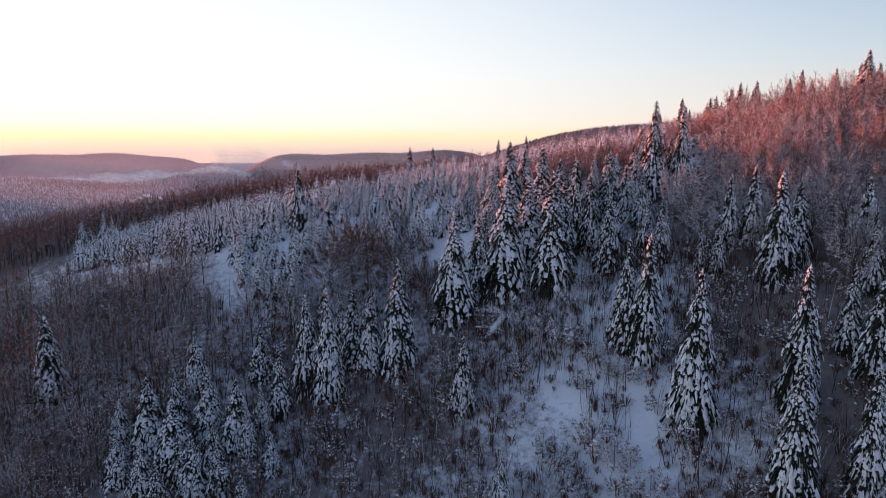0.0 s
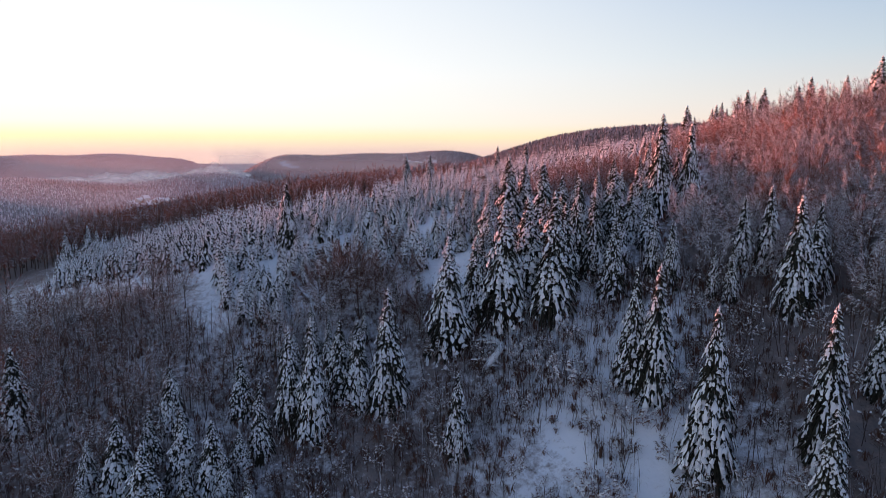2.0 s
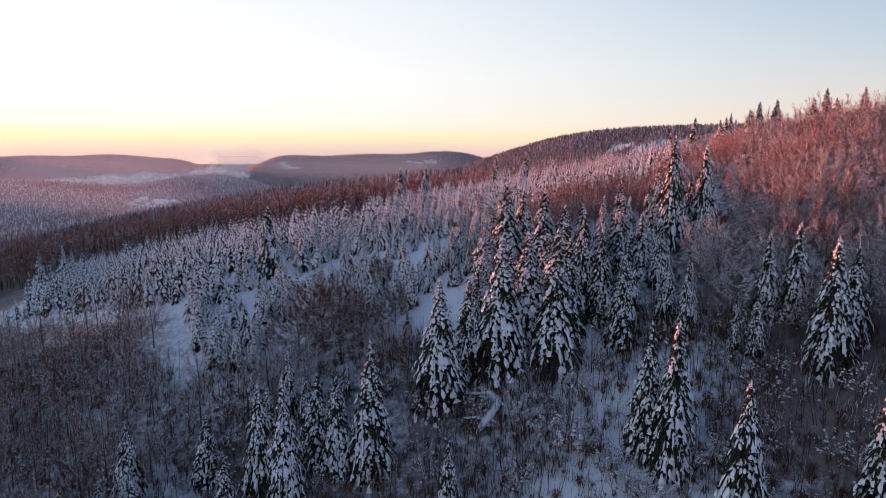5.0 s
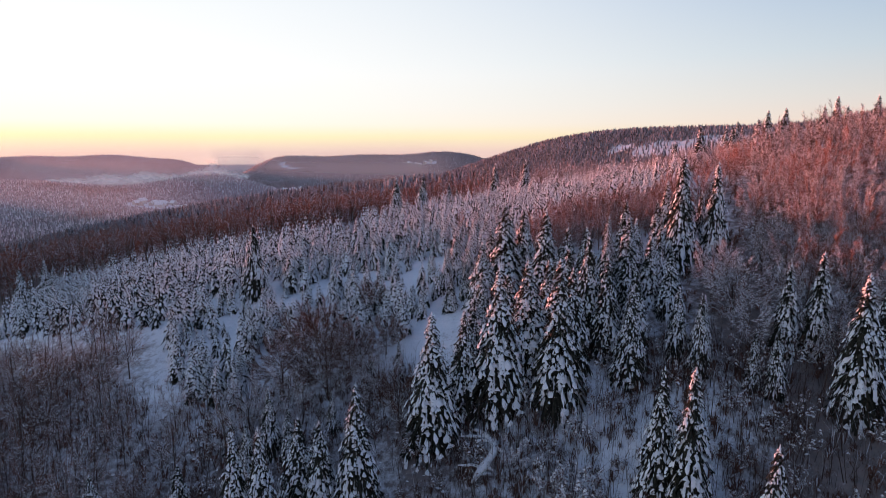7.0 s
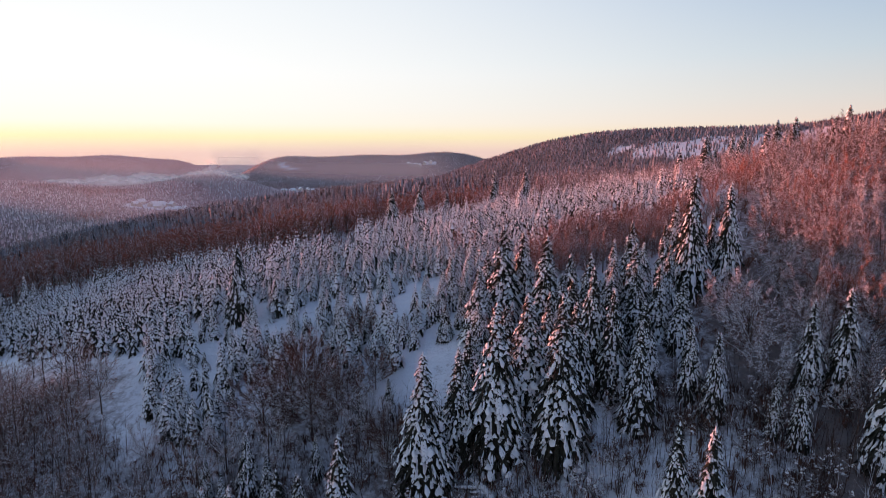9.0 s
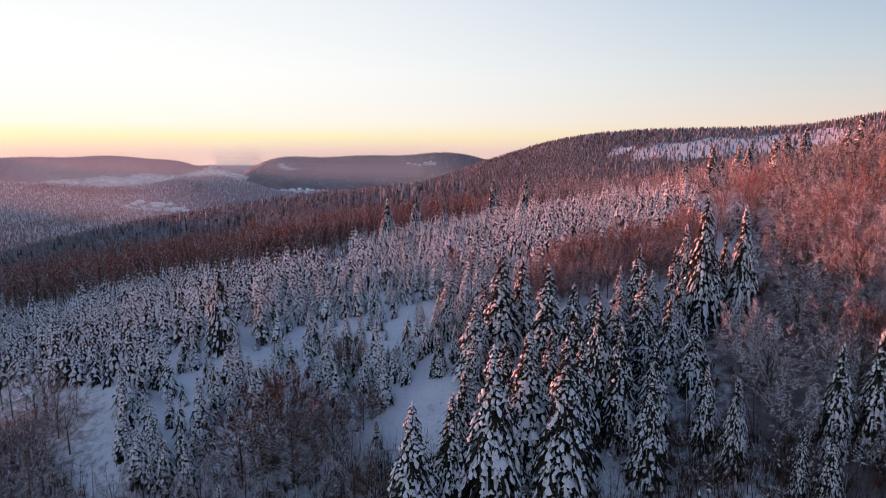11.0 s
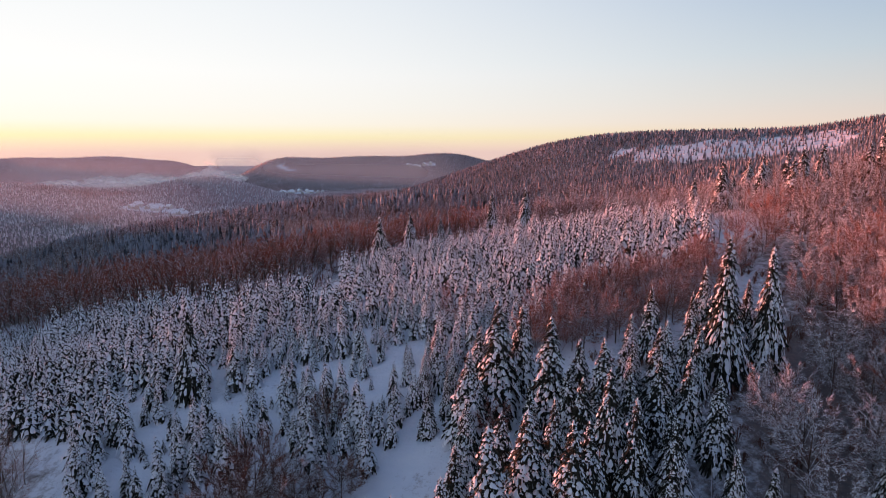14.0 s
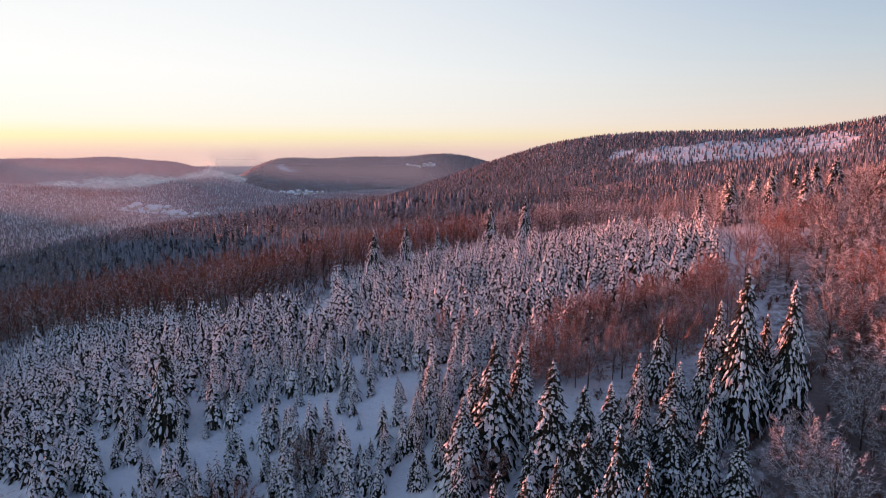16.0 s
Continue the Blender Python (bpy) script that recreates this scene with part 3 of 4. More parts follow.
def plantation():
    x, y = scatter(PLANTATION, 2.3, 3)
    g = np.random.default_rng(5)
    keep = g.random(len(x)) < 0.92 + 0.15 * soft(x, y, 9.0) - 0.16 * (1 - ease(145, 170, y))
    small = np.zeros(len(x), bool)
    for cx, cy, rx, ry in SNOW_GAPS:
        r = ((x - cx) / rx) ** 2 + ((y - cy) / ry) ** 2 + 0.35 * soft(x, y, 2.6, 1.0)
        keep &= (r > 1) | (g.random(len(x)) < 0.48)
        small |= r < 1
    x, y, small = x[keep], y[keep], small[keep]
    h = np.clip((g.normal(6.5, 1.5, len(x)) + 0.8 * soft(x, y, 13.0, 2.0)) * (1 - 0.08 * ease(150, 215, y)) * np.where(g.random(len(x)) < 0.16, 0.5, 1.0) * np.where(small, 0.68, 1.0), 1.4, 9.0)
    z, turn = on_land(x, y) - 0.1, g.uniform(0, 6.28, len(x))
    kind = g.integers(0, 4, len(x))
    near = np.argsort(np.hypot(x + 5, y - 128))[:300]
    first = np.zeros(len(x), bool)
    first[near] = True
    models = []
    for i, (trunk, boughs, white) in enumerate(YOUNG):
        top = tagged(new("young_spruce"), "young spruce half buried in snow on the clearing", "young spruce")
        tagged(part("crown", boughs.mesh("crown", NEEDLE_M), top), kind="stuff")
        tagged(part("snow_load", white.mesh("snow_load", SNOW_M, True), top, "white snow lying on the boughs"), kind="stuff")
        models.append(top)
    for i in np.nonzero(first)[0]:
        s = h[i] / YOUNG_H
        m = Matrix.Translation((x[i], y[i], z[i])) @ Matrix.Rotation(turn[i], 4, "Z") @ Matrix.Diagonal((s ** 0.8, s ** 0.8, s, 1))
        tagged(copy_thing(models[kind[i]], m), group="young spruces of the plantation")
    for m in models:
        discard(m)
    rest = ~first
    green, white = [], []
    for k in range(4):
        s = rest & (kind == k)
        p, sc = np.stack([x[s], y[s], z[s]], -1), h[s] / YOUNG_H
        green.append(many(YOUNG_FAR[k][1].arrays(), p, turn[s], sc ** 0.8, sc))
        white.append(many(YOUNG_FAR[k][2].arrays(), p, turn[s], sc ** 0.8, sc))
    top = tagged(new("young_spruce_plantation"), "dense plantation of young snow-laden spruces", "plantation", kind="stuff")
    for name, sets, mat, sm in (("boughs", green, NEEDLE_M, False), ("snow_load", white, SNOW_M, True)):
        v, t, q = joined(sets)
        tagged(part(name, mesh(name, v, [t, q], mat, sm), top), kind="stuff")


plantation()


# ---- leafless trees ----
def bare_tree(seed, h=12.0, limbs=7, subs=6, twigs=16, droop=0.0, width=0.045, spread=0.5, fork=0.3, light=False, snowy=0.6, load=1.0):
    """A leafless broadleaf tree: a tapered trunk, limbs that fork, and fine twigs. Returns wood and twigs."""
    g = np.random.default_rng(seed)
    wood, fine, white = Soup(), Soup(), Soup()
    bend = g.normal(0, 0.03 * h, 2)
    spine = [np.array((bend[0] * s * s, bend[1] * s * s, h * 0.86 * s - 0.5 * (s == 0))) for s in (0, 0.3, 0.6, 1.0)]
    if light:
        tube(wood, [spine[0], spine[3]], [0.013 * h, 0.03], 3)
    else:
        tube(wood, spine, [0.013 * h, 0.010 * h, 0.006 * h, 0.015], 5)
    tv, tt = [], []
    heart = np.array((bend[0] * 0.4, bend[1] * 0.4, h * (0.60 + 0.25 * (fork - 0.2))))
    across, tall = spread * 0.40 * h, h * (0.44 - 0.25 * (fork - 0.2))
    for i in range(limbs):
        # limbs rise from the upper trunk and end on the shell of an egg-shaped crown
        up = -0.42 + 1.38 * (i + g.uniform(0.2, 0.8)) / limbs
        a = 2.4 * i + g.uniform(-0.5, 0.5)
        ring = math.sqrt(max(0.03, 1 - up * up)) * g.uniform(0.75, 1.12)
        end = heart + np.array((math.cos(a) * ring * across, math.sin(a) * ring * across, up * tall * g.uniform(0.88, 1.06)))
        f = min(0.80, max(fork, (end[2] / h) * g.uniform(0.42, 0.66)))
        start = np.array((bend[0] * f * f, bend[1] * f * f, h * 0.86 * f))
        ln = np.linalg.norm(end - start)
        mid = start + (end - start) * 0.5 + np.array((math.cos(a), math.sin(a), 0.2)) * 0.10 * ln * (1 + droop)
        tube(wood, [start, end] if light else [start, mid, end], [0.005 * h, 0.02] if light else [0.0055 * h * (1 - 0.5 * f), 0.0035 * h * (1 - 0.4 * f), 0.012], 3 if light else 4)
        for j in range(subs):
            u = 0.22 + 0.78 * (j + g.random()) / subs
            p = start + (mid - start) * 2 * u if u < 0.5 else mid + (end - mid) * (2 * u - 1)
            out = (p - heart) / np.array((across, across, tall))
            out /= np.linalg.norm(out) + 0.15
            e = out * 0.75 + g.normal(0, 0.42, 3) + np.array((0, 0, 0.28 - 1.0 * droop))
            e *= 0.85 / (np.linalg.norm(e) + 0.1)
            sl = ln * g.uniform(0.18, 0.34) * (1.15 - 0.5 * u)
            m2 = p + e * sl * 0.55 + np.array((0, 0, 0.06 * sl))
            q2 = p + e * sl + np.array((0, 0, -droop * 0.5 * sl))
            sd = np.cross(q2 - p, (0.3, 0.2, 0.9))
            sd *= (0.0030 if light else 0.0022) * h / (np.linalg.norm(sd) + 1e-6)
            wood.add([p - sd, p + sd, m2 - sd * 0.7, m2 + sd * 0.7, q2], [(2, 3, 4)], [(0, 1, 3, 2)])
            if g.random() < snowy:
                lift = np.array((0, 0, 0.006 * h))
                ws = sd / (np.linalg.norm(sd) + 1e-6) * (2.0 if light else 1.0) * (1 + droop) * load
                for u2 in g.uniform(0.15, 0.95, 1 if light else 3):
                    c = (p + (m2 - p) * 2 * u2 if u2 < 0.5 else m2 + (q2 - m2) * (2 * u2 - 1)) + lift
                    half, wide2 = e * sl * g.uniform(0.05, 0.13), ws * g.uniform(0.03, 0.08)
                    peak = np.array((0, 0, np.linalg.norm(wide2) * g.uniform(0.7, 1.3)))
                    white.add([c - half, c + wide2, c + half, c - wide2, c + peak], [(0, 1, 4), (1, 2, 4), (2, 3, 4), (3, 0, 4)])
            for k in range(twigs):
                w_ = g.random()
                r0 = p + (m2 - p) * 2 * w_ if w_ < 0.5 else m2 + (q2 - m2) * (2 * w_ - 1)
                di = e * 0.35 + out * 0.5 + g.normal(0, 0.36, 3) + np.array((0, 0, 0.38 - 1.2 * droop))
                di /= np.linalg.norm(di) + 1e-6
                tl = h * g.uniform(0.035, 0.105)
                sd = np.cross(di, g.normal(0, 1, 3))
                sd *= width * g.uniform(0.7, 1.3) * 0.5 / (np.linalg.norm(sd) + 1e-6)
                tt.append((len(tv), len(tv) + 1, len(tv) + 2))
                tv += [r0 - sd, r0 + sd, r0 + di * tl]
    fine.add(tv, tt)
    white.add([(0, 0, 0)] * 3, [(0, 1, 2)]) if not white.v else None
    return wood, fine, white


def bare_thing(name, seed, label, twig, **kw):
    wood, fine, white = bare_tree(seed, **kw)
    top = tagged(new(name), label, "tree")
    part("trunk", wood.mesh("trunk", BARK_M), top)
    part("crown", fine.mesh("crown", twig), top, "fine leafless twigs" if twig is not FROST_TWIG_M else "fine twigs white with frost")
    tagged(part("snow_load", white.mesh("snow_load", SNOW_M), top, "thin white snow along the limbs"), kind="stuff")
    return top


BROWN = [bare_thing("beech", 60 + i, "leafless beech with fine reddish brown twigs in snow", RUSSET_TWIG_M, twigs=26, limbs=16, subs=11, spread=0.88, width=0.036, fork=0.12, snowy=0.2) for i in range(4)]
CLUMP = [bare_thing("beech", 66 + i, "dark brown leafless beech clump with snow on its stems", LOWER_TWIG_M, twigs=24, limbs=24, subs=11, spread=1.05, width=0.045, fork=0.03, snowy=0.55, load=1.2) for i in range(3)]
FROSTED = [bare_thing("beech", 70 + i, "leafless beech with frosted drooping twigs in snow", FROST_TWIG_M, twigs=22, limbs=17, subs=11, spread=0.95, droop=0.12, width=0.042, fork=0.12, snowy=0.9, load=1.5) for i in range(4)]


def wood_things(kinds, poly, gap, low, high, seed, group, share=1.0):
    """Separate leafless trees over a polygon."""
    g = np.random.default_rng(seed)
    for x, y in zip(*scatter(poly, gap, seed)):
        if g.random() > share:
            continue
        ob = kinds[g.integers(len(kinds))]
        placed(ob, x, y, g.uniform(low, high) / 12.0, g.uniform(0, 6.28), group=group, wide=g.uniform(0.85, 1.2))


# trees on the clearing and round the tall group
for x, y, h, kind in ((9.8, 157.0, 8.5, BROWN), (25.0, 150.0, 8.5, BROWN), (29.0, 156.0, 8.0, BROWN), (-17.0, 116.0, 12.0, CLUMP), (-13.5, 113.0, 11.5, CLUMP), (-20.5, 113.5, 10.5, CLUMP), (-9.0, 131.0, 6.5, CLUMP), (14.0, 123.0, 6.0, BROWN), (-16.0, 120.0, 10.5, CLUMP), (-5.0, 109.5, 8.0, FROSTED), (-24.5, 109.0, 8.5, FROSTED), (-18.5, 108.5, 9.0, FROSTED), (-11.0, 119.0, 8.0, FROSTED), (-8.5, 115.0, 8.5, CLUMP), (-36.0, 110.0, 8.0, FROSTED), (-15.0, 124.0, 6.0, FROSTED), (-5.0, 119.0, 6.5, CLUMP), (-2.0, 106.0, 8.0, CLUMP)):
    placed(kind[rng.integers(len(kind))], x, y, h / 12.0, rng.uniform(0, 6.28), group="leafless trees on the clearing", wide=1.15)

wood_things(BROWN, [(56, 158), (66, 160), (80, 176), (94, 192), (88, 208), (74, 188), (64, 172)], 5.4, 5.5, 8.5, 85, "leafless trees above the tall group")
wood_things(BROWN, [(30, 139), (42, 140), (58, 150), (64, 172), (52, 170), (40, 164), (28, 158), (20, 146), (22, 136)], 3.3, 4.5, 9.0, 81, "leafless trees above the tall group")
wood_things(FROSTED + BROWN, [(57, 112), (66, 128), (60, 142), (74, 160), (96, 160), (100, 130), (85, 100), (66, 100)], 5.5, 9.0, 13.0, 82, "leafless trees of the upper wood")
wood_things(FROSTED, [(44, 106), (44, 116), (52, 126), (60, 134), (70, 128), (80, 110), (84, 92), (70, 80), (60, 84), (57, 94), (48, 100)], 5.2, 7.5, 11.5, 83, "leafless trees of the upper wood")


# ---- undergrowth ----
def sapling(seed):
    """A thin upright stem with a few side shoots, 4 m tall."""
    g = np.random.default_rng(seed)
    v, t = [], []
    for k in range(3):
        b = np.array((*g.normal(0, 0.35, 2), -0.2))
        top = b + np.array((*g.normal(0, 0.4, 2), g.uniform(2.4, 4.2)))
        sd = np.array((math.cos(k * 2.1), math.sin(k * 2.1), 0)) * 0.030
        t.append((len(v), len(v) + 1, len(v) + 2))
        v += [b - sd, b + sd, top]
        for j in range(5):
            p = b + (top - b) * g.uniform(0.3, 0.9)
            e = p + np.array((*g.normal(0, 0.5, 2), g.uniform(0.1, 0.9)))
            t.append((len(v), len(v) + 1, len(v) + 2))
            v += [p - sd * 0.5, p + sd * 0.5, e]
    s = Soup()
    s.add(v, t)
    return s


def bush(seed):
    """A low bush of arching stems pressed down by snow."""
    g = np.random.default_rng(seed)
    v, q, t = [], [], []
    for k in range(16):
        a, r, top = g.uniform(0, 6.28), g.uniform(0.5, 1.3), g.uniform(0.6, 1.3)
        d, sd = np.array((math.cos(a), math.sin(a), 0)), np.array((-math.sin(a), math.cos(a), 0)) * g.uniform(0.025, 0.06)
        p = [d * 0.1, d * r * 0.45 + np.array((0, 0, top)), d * r + np.array((0, 0, top * g.uniform(0.2, 0.8)))]
        n = len(v)
        v += [p[0] - sd * 0.4, p[0] + sd * 0.4, p[1] - sd, p[1] + sd, p[2]]
        q.append((n, n + 1, n + 3, n + 2))
        t.append((n + 2, n + 3, n + 4))
        for j in range(2):
            b = p[1] + (p[2] - p[1]) * g.random()
            e = b + g.normal(0, 0.45, 3) + np.array((0, 0, -0.1))
            m = len(v)
            v += [b - sd * 0.5, b + sd * 0.5, e]
            t.append((m, m + 1, m + 2))
    s = Soup()
    s.add(v, t, q)
    return s


def undergrowth(name, label, models, mat, poly, gap, low, high, seed, gaps=()):
    g = np.random.default_rng(seed)
    x, y = scatter(poly, gap, seed)
    keep = soft(x, y, 5.0, seed) + g.uniform(-0.7, 0.9, len(x)) > -0.45
    for cx, cy, rx, ry in gaps:
        keep &= (((x - cx) / rx) ** 2 + ((y - cy) / ry) ** 2 + 0.3 * soft(x, y, 2.0) > 1) | (g.random(len(x)) < 0.1)
    x, y = x[keep], y[keep]
    z, turn, kind, sc = on_land(x, y), g.uniform(0, 6.28, len(x)), g.integers(0, len(models), len(x)), g.uniform(low, high, len(x))
    sets = []
    for i, m in enumerate(models):
        c = kind == i
        sets.append(many(m.arrays(), np.stack([x[c], y[c], z[c]], -1), turn[c], sc[c]))
    v, t, q = joined(sets)
    tagged(new(name, mesh(name, v, [t, q], mat)), label, "undergrowth", kind="stuff")


def snow_cap(seed):
    """A cushion of snow left on a bent bush or stump."""
    g = np.random.default_rng(seed)
    a = np.arange(7) * 6.283 / 7
    r = 0.5 * g.uniform(0.6, 1.2, 7) * np.where(np.arange(7) % 3 == 0, 1.5, 1.0)
    low = np.stack([np.cos(a) * r, np.sin(a) * r, g.uniform(0.5, 0.8, 7)], -1)
    mid = np.stack([np.cos(a) * r * 0.65, np.sin(a) * r * 0.65, g.uniform(0.85, 1.05, 7)], -1)
    s = Soup()
    s.add(np.concatenate([low, mid, [(0, 0, 1.15)]]), [(7 + i, 7 + (i + 1) % 7, 14) for i in range(7)], [(i, (i + 1) % 7, 7 + (i + 1) % 7, 7 + i) for i in range(7)])
    return s


LOWER_SLOPE = [(-110, 128), (-60, 128), (-40, 112), (-24, 116), (-12, 118), (4, 112), (30, 108), (44, 106), (60, 96), (76, 86), (84, 66), (62, 44), (30, 52), (0, 56), (-40, 56), (-90, 70), (-120, 100)]
SLOPE_GAPS = [(17, 80, 4, 4), (29, 76, 4, 4), (25, 70, 4, 4), (-36, 124, 3, 4), (27, 105, 3, 3), (13, 77, 3, 4)]
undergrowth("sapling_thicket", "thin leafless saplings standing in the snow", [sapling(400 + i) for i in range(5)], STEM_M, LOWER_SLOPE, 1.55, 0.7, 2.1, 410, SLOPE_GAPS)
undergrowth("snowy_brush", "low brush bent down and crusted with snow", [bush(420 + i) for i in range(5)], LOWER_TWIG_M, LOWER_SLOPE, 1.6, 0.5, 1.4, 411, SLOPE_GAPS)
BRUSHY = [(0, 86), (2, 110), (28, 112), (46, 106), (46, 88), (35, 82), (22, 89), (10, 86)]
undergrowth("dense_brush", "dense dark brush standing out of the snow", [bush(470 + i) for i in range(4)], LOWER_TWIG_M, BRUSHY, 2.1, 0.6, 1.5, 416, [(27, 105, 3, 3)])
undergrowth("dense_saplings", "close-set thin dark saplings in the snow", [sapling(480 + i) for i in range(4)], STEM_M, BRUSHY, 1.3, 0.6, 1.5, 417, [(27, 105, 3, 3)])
undergrowth("snow_cushions", "cushions of snow caught on bent bushes", [snow_cap(440 + i) for i in range(5)], SNOW_M, LOWER_SLOPE, 2.6, 0.15, 0.5, 413)
undergrowth("upper_brush", "low brush bent down and crusted with snow", [bush(430 + i) for i in range(4)], LOWER_TWIG_M, [(26, 136), (44, 138), (60, 148), (66, 176), (90, 188), (120, 196), (140, 170), (110, 110), (76, 92), (56, 110), (40, 112)], 2.4, 0.6, 1.4, 412)

undergrowth("clearing_brush", "frosted brush among young spruces on the clearing", [bush(450 + i) for i in range(4)], FROST_TWIG_M, [(16, 142), (30, 140), (46, 148), (60, 160), (58, 176), (40, 186), (24, 180), (18, 160)], 2.0, 0.8, 2.0, 414)
undergrowth("edge_brush", "frosted thicket along the edge of the leafless wood", [bush(460 + i) for i in range(4)], FROST_TWIG_M, [(-116, 205), (-98, 226), (-74, 220), (-50, 212), (-24, 206), (-28, 238), (-14, 272), (20, 296), (56, 286), (84, 250), (92, 258), (60, 296), (20, 306), (-24, 284), (-44, 250), (-60, 224), (-100, 238), (-124, 222)], 2.6, 1.2, 3.2, 415)


SHRUBS = [bare_thing("snowy_shrub", 150 + i, "broad shrub pressed down and whitened by snow", LOWER_TWIG_M, h=4.0, limbs=13, subs=7, twigs=13, spread=1.15, droop=0.4, width=0.05, fork=0.05, snowy=0.5, load=1.9) for i in range(3)]
WHITE_SHRUBS = [bare_thing("snowy_shrub", 155 + i, "arching shrub white with frost and snow on the open slope", FROST_TWIG_M, h=4.0, limbs=15, subs=8, twigs=14, spread=1.2, droop=0.5, width=0.06, fork=0.04, snowy=1.0, load=1.6) for i in range(3)]


def shrubs():
    g = np.random.default_rng(152)
    spots = [(17, 92, 1.2), (20, 90, 1.3), (24, 86, 1.0), (13, 88, 0.9), (21, 74, 1.3), (23, 71, 1.2), (26, 66, 1.1), (17, 70, 0.9), (32, 68, 0.9), (27, 82, 1.0), (36, 84, 1.0), (38, 79, 0.9), (14, 96, 0.9), (22, 97, 1.0), (31, 94, 0.9), (8, 90, 0.8), (16, 66, 1.0), (30, 62, 1.0)]
    x, y = scatter(LOWER_SLOPE, 5.4, 153)
    for a, b, k in spots:
        placed(WHITE_SHRUBS[g.integers(3)], a, b, 1.05 * k, g.uniform(0, 6.28), group="shrubs on the lower slope", wide=g.uniform(1.0, 1.4))
    spots = [(a, b, g.uniform(0.5, 1.15)) for a, b in zip(x, y)]
    for a, b, k in spots:
        placed(SHRUBS[g.integers(3)], a, b, k, g.uniform(0, 6.28), group="shrubs on the lower slope", wide=g.uniform(0.9, 1.3))


def bent_trunk():
    """A thin trunk bowed to the ground, with a thick roll of snow along it."""
    top = tagged(new("bent_tree"), "slender tree bowed over in an arc under thick snow", "tree")
    x, y = 9.8, 97.9
    top.location = (x, y, float(on_land(x, y)))
    k = np.linspace(0, 1, 11)
    arc = np.stack([-1.2 + 2.6 * np.sin(3.4 * k), 3.6 - 7.4 * k, 0.4 + 2.6 * np.sin(2.6 * k) - 5.2 * k * 0.62], -1)
    arc[:, 2] = np.maximum(arc[:, 2], [float(on_land(x + a, y + b)) - top.location.z + 0.5 for a, b in arc[:, :2]])
    wood, white = Soup(), Soup()
    tube(wood, arc, np.linspace(0.18, 0.06, 11), 6)
    tube(white, arc + np.array((0, 0, 0.25)), 0.42 * np.array((0.3, 0.8, 1.1, 0.9, 1.25, 1.0, 1.3, 1.1, 1.4, 1.0, 0.3)), 7)
    g = np.random.default_rng(3)
    for i in range(16):
        a = arc[g.integers(0, 11)]
        e = a + np.array((g.normal(0, 1.3), g.normal(0, 0.9), g.uniform(-0.5, 0.3)))
        tube(wood, [a, e], [0.05, 0.02], 3)
        tube(white, [a + (e - a) * 0.15 + np.array((0, 0, 0.1)), (a + e) / 2 + np.array((0, 0, 0.18)), e + np.array((0, 0, 0.08))], [0.12, 0.24, 0.08], 5)
    part("trunk", wood.mesh("trunk", BARK_M), top)
    tagged(part("snow_load", white.mesh("snow_load", SNOW_M, True), top, "thick white roll of snow"), kind="stuff")


shrubs()
bent_trunk()


# ---- far woods ----
def woods(name, label, models, twig, poly, gap, low, high, seed, keep=None, sink=0.2, fade=None):
    """A wood that nobody could count, as one thing."""
    g = np.random.default_rng(seed)
    x, y = scatter(poly, gap, seed)
    if keep is not None:
        k = keep(x, y, g)
        x, y = x[k], y[k]
    z, turn, kind = on_land(x, y) - sink, g.uniform(0, 6.28, len(x)), g.integers(0, len(models), len(x))
    s = g.uniform(low, high, len(x)) / 12.0
    if fade is not None:
        s = s * (1 - 0.5 * ease(*fade, x))
    a, b, w = [], [], []
    for i, (wood, fine, white) in enumerate(models):
        c = kind == i
        p = np.stack([x[c], y[c], z[c]], -1)
        a.append(many(wood.arrays(), p, turn[c], s[c]))
        b.append(many(fine.arrays(), p, turn[c], s[c]))
        w.append(many(white.arrays(), p, turn[c], s[c]))
    top = tagged(new(name), label, "wood", kind="stuff")
    for n, sets, mat in (("trunks", a, BARK_M), ("crowns", b, twig), ("snow_load", w, SNOW_M)):
        v, t, q = joined(sets)
        tagged(part(n, mesh(n, v, [t, q], mat), top), kind="stuff")


UPPER = [bare_tree(140 + i, limbs=12, subs=7, twigs=14, width=0.05, spread=0.95, droop=0.1, fork=0.16, snowy=0.6) for i in range(4)]
woods("upper_leafless_wood", "leafless wood on the upper slope with frost on its crowns", UPPER, UPPER_TWIG_M, [(75, 161), (88, 188), (112, 206), (150, 176), (126, 112), (100, 104), (87, 101), (101, 130), (97, 161)], 5.4, 9.0, 13.5, 86)
FULL = [bare_tree(110 + i, limbs=12, subs=8, twigs=9, width=0.045, spread=0.80, fork=0.16, snowy=0.7, load=1.3) for i in range(4)]
woods("lower_leafless_wood", "tangled leafless wood on the lower slope with snow on its limbs", FULL, BROWN_TWIG_M, [(-52, 130), (-45, 112), (-38, 105), (-26, 105), (-20, 102), (-28, 98), (-42, 90), (-48, 74), (-60, 64), (-84, 80), (-104, 108), (-104, 142), (-70, 138)], 4.3, 6.5, 10.5, 84)
MID = [bare_tree(90 + i, limbs=9, subs=5, twigs=9, width=0.085, spread=0.85, light=True, fork=0.18, snowy=0.35) for i in range(4)]
LOW = [bare_tree(96 + i, limbs=7, subs=3, twigs=5, width=0.20, spread=0.95, fork=0.28, light=True, snowy=0.3) for i in range(4)]
TALL = [bare_tree(130 + i, limbs=9, subs=6, twigs=8, width=0.08, spread=0.66, light=True, fork=0.27, snowy=0.35) for i in range(4)]
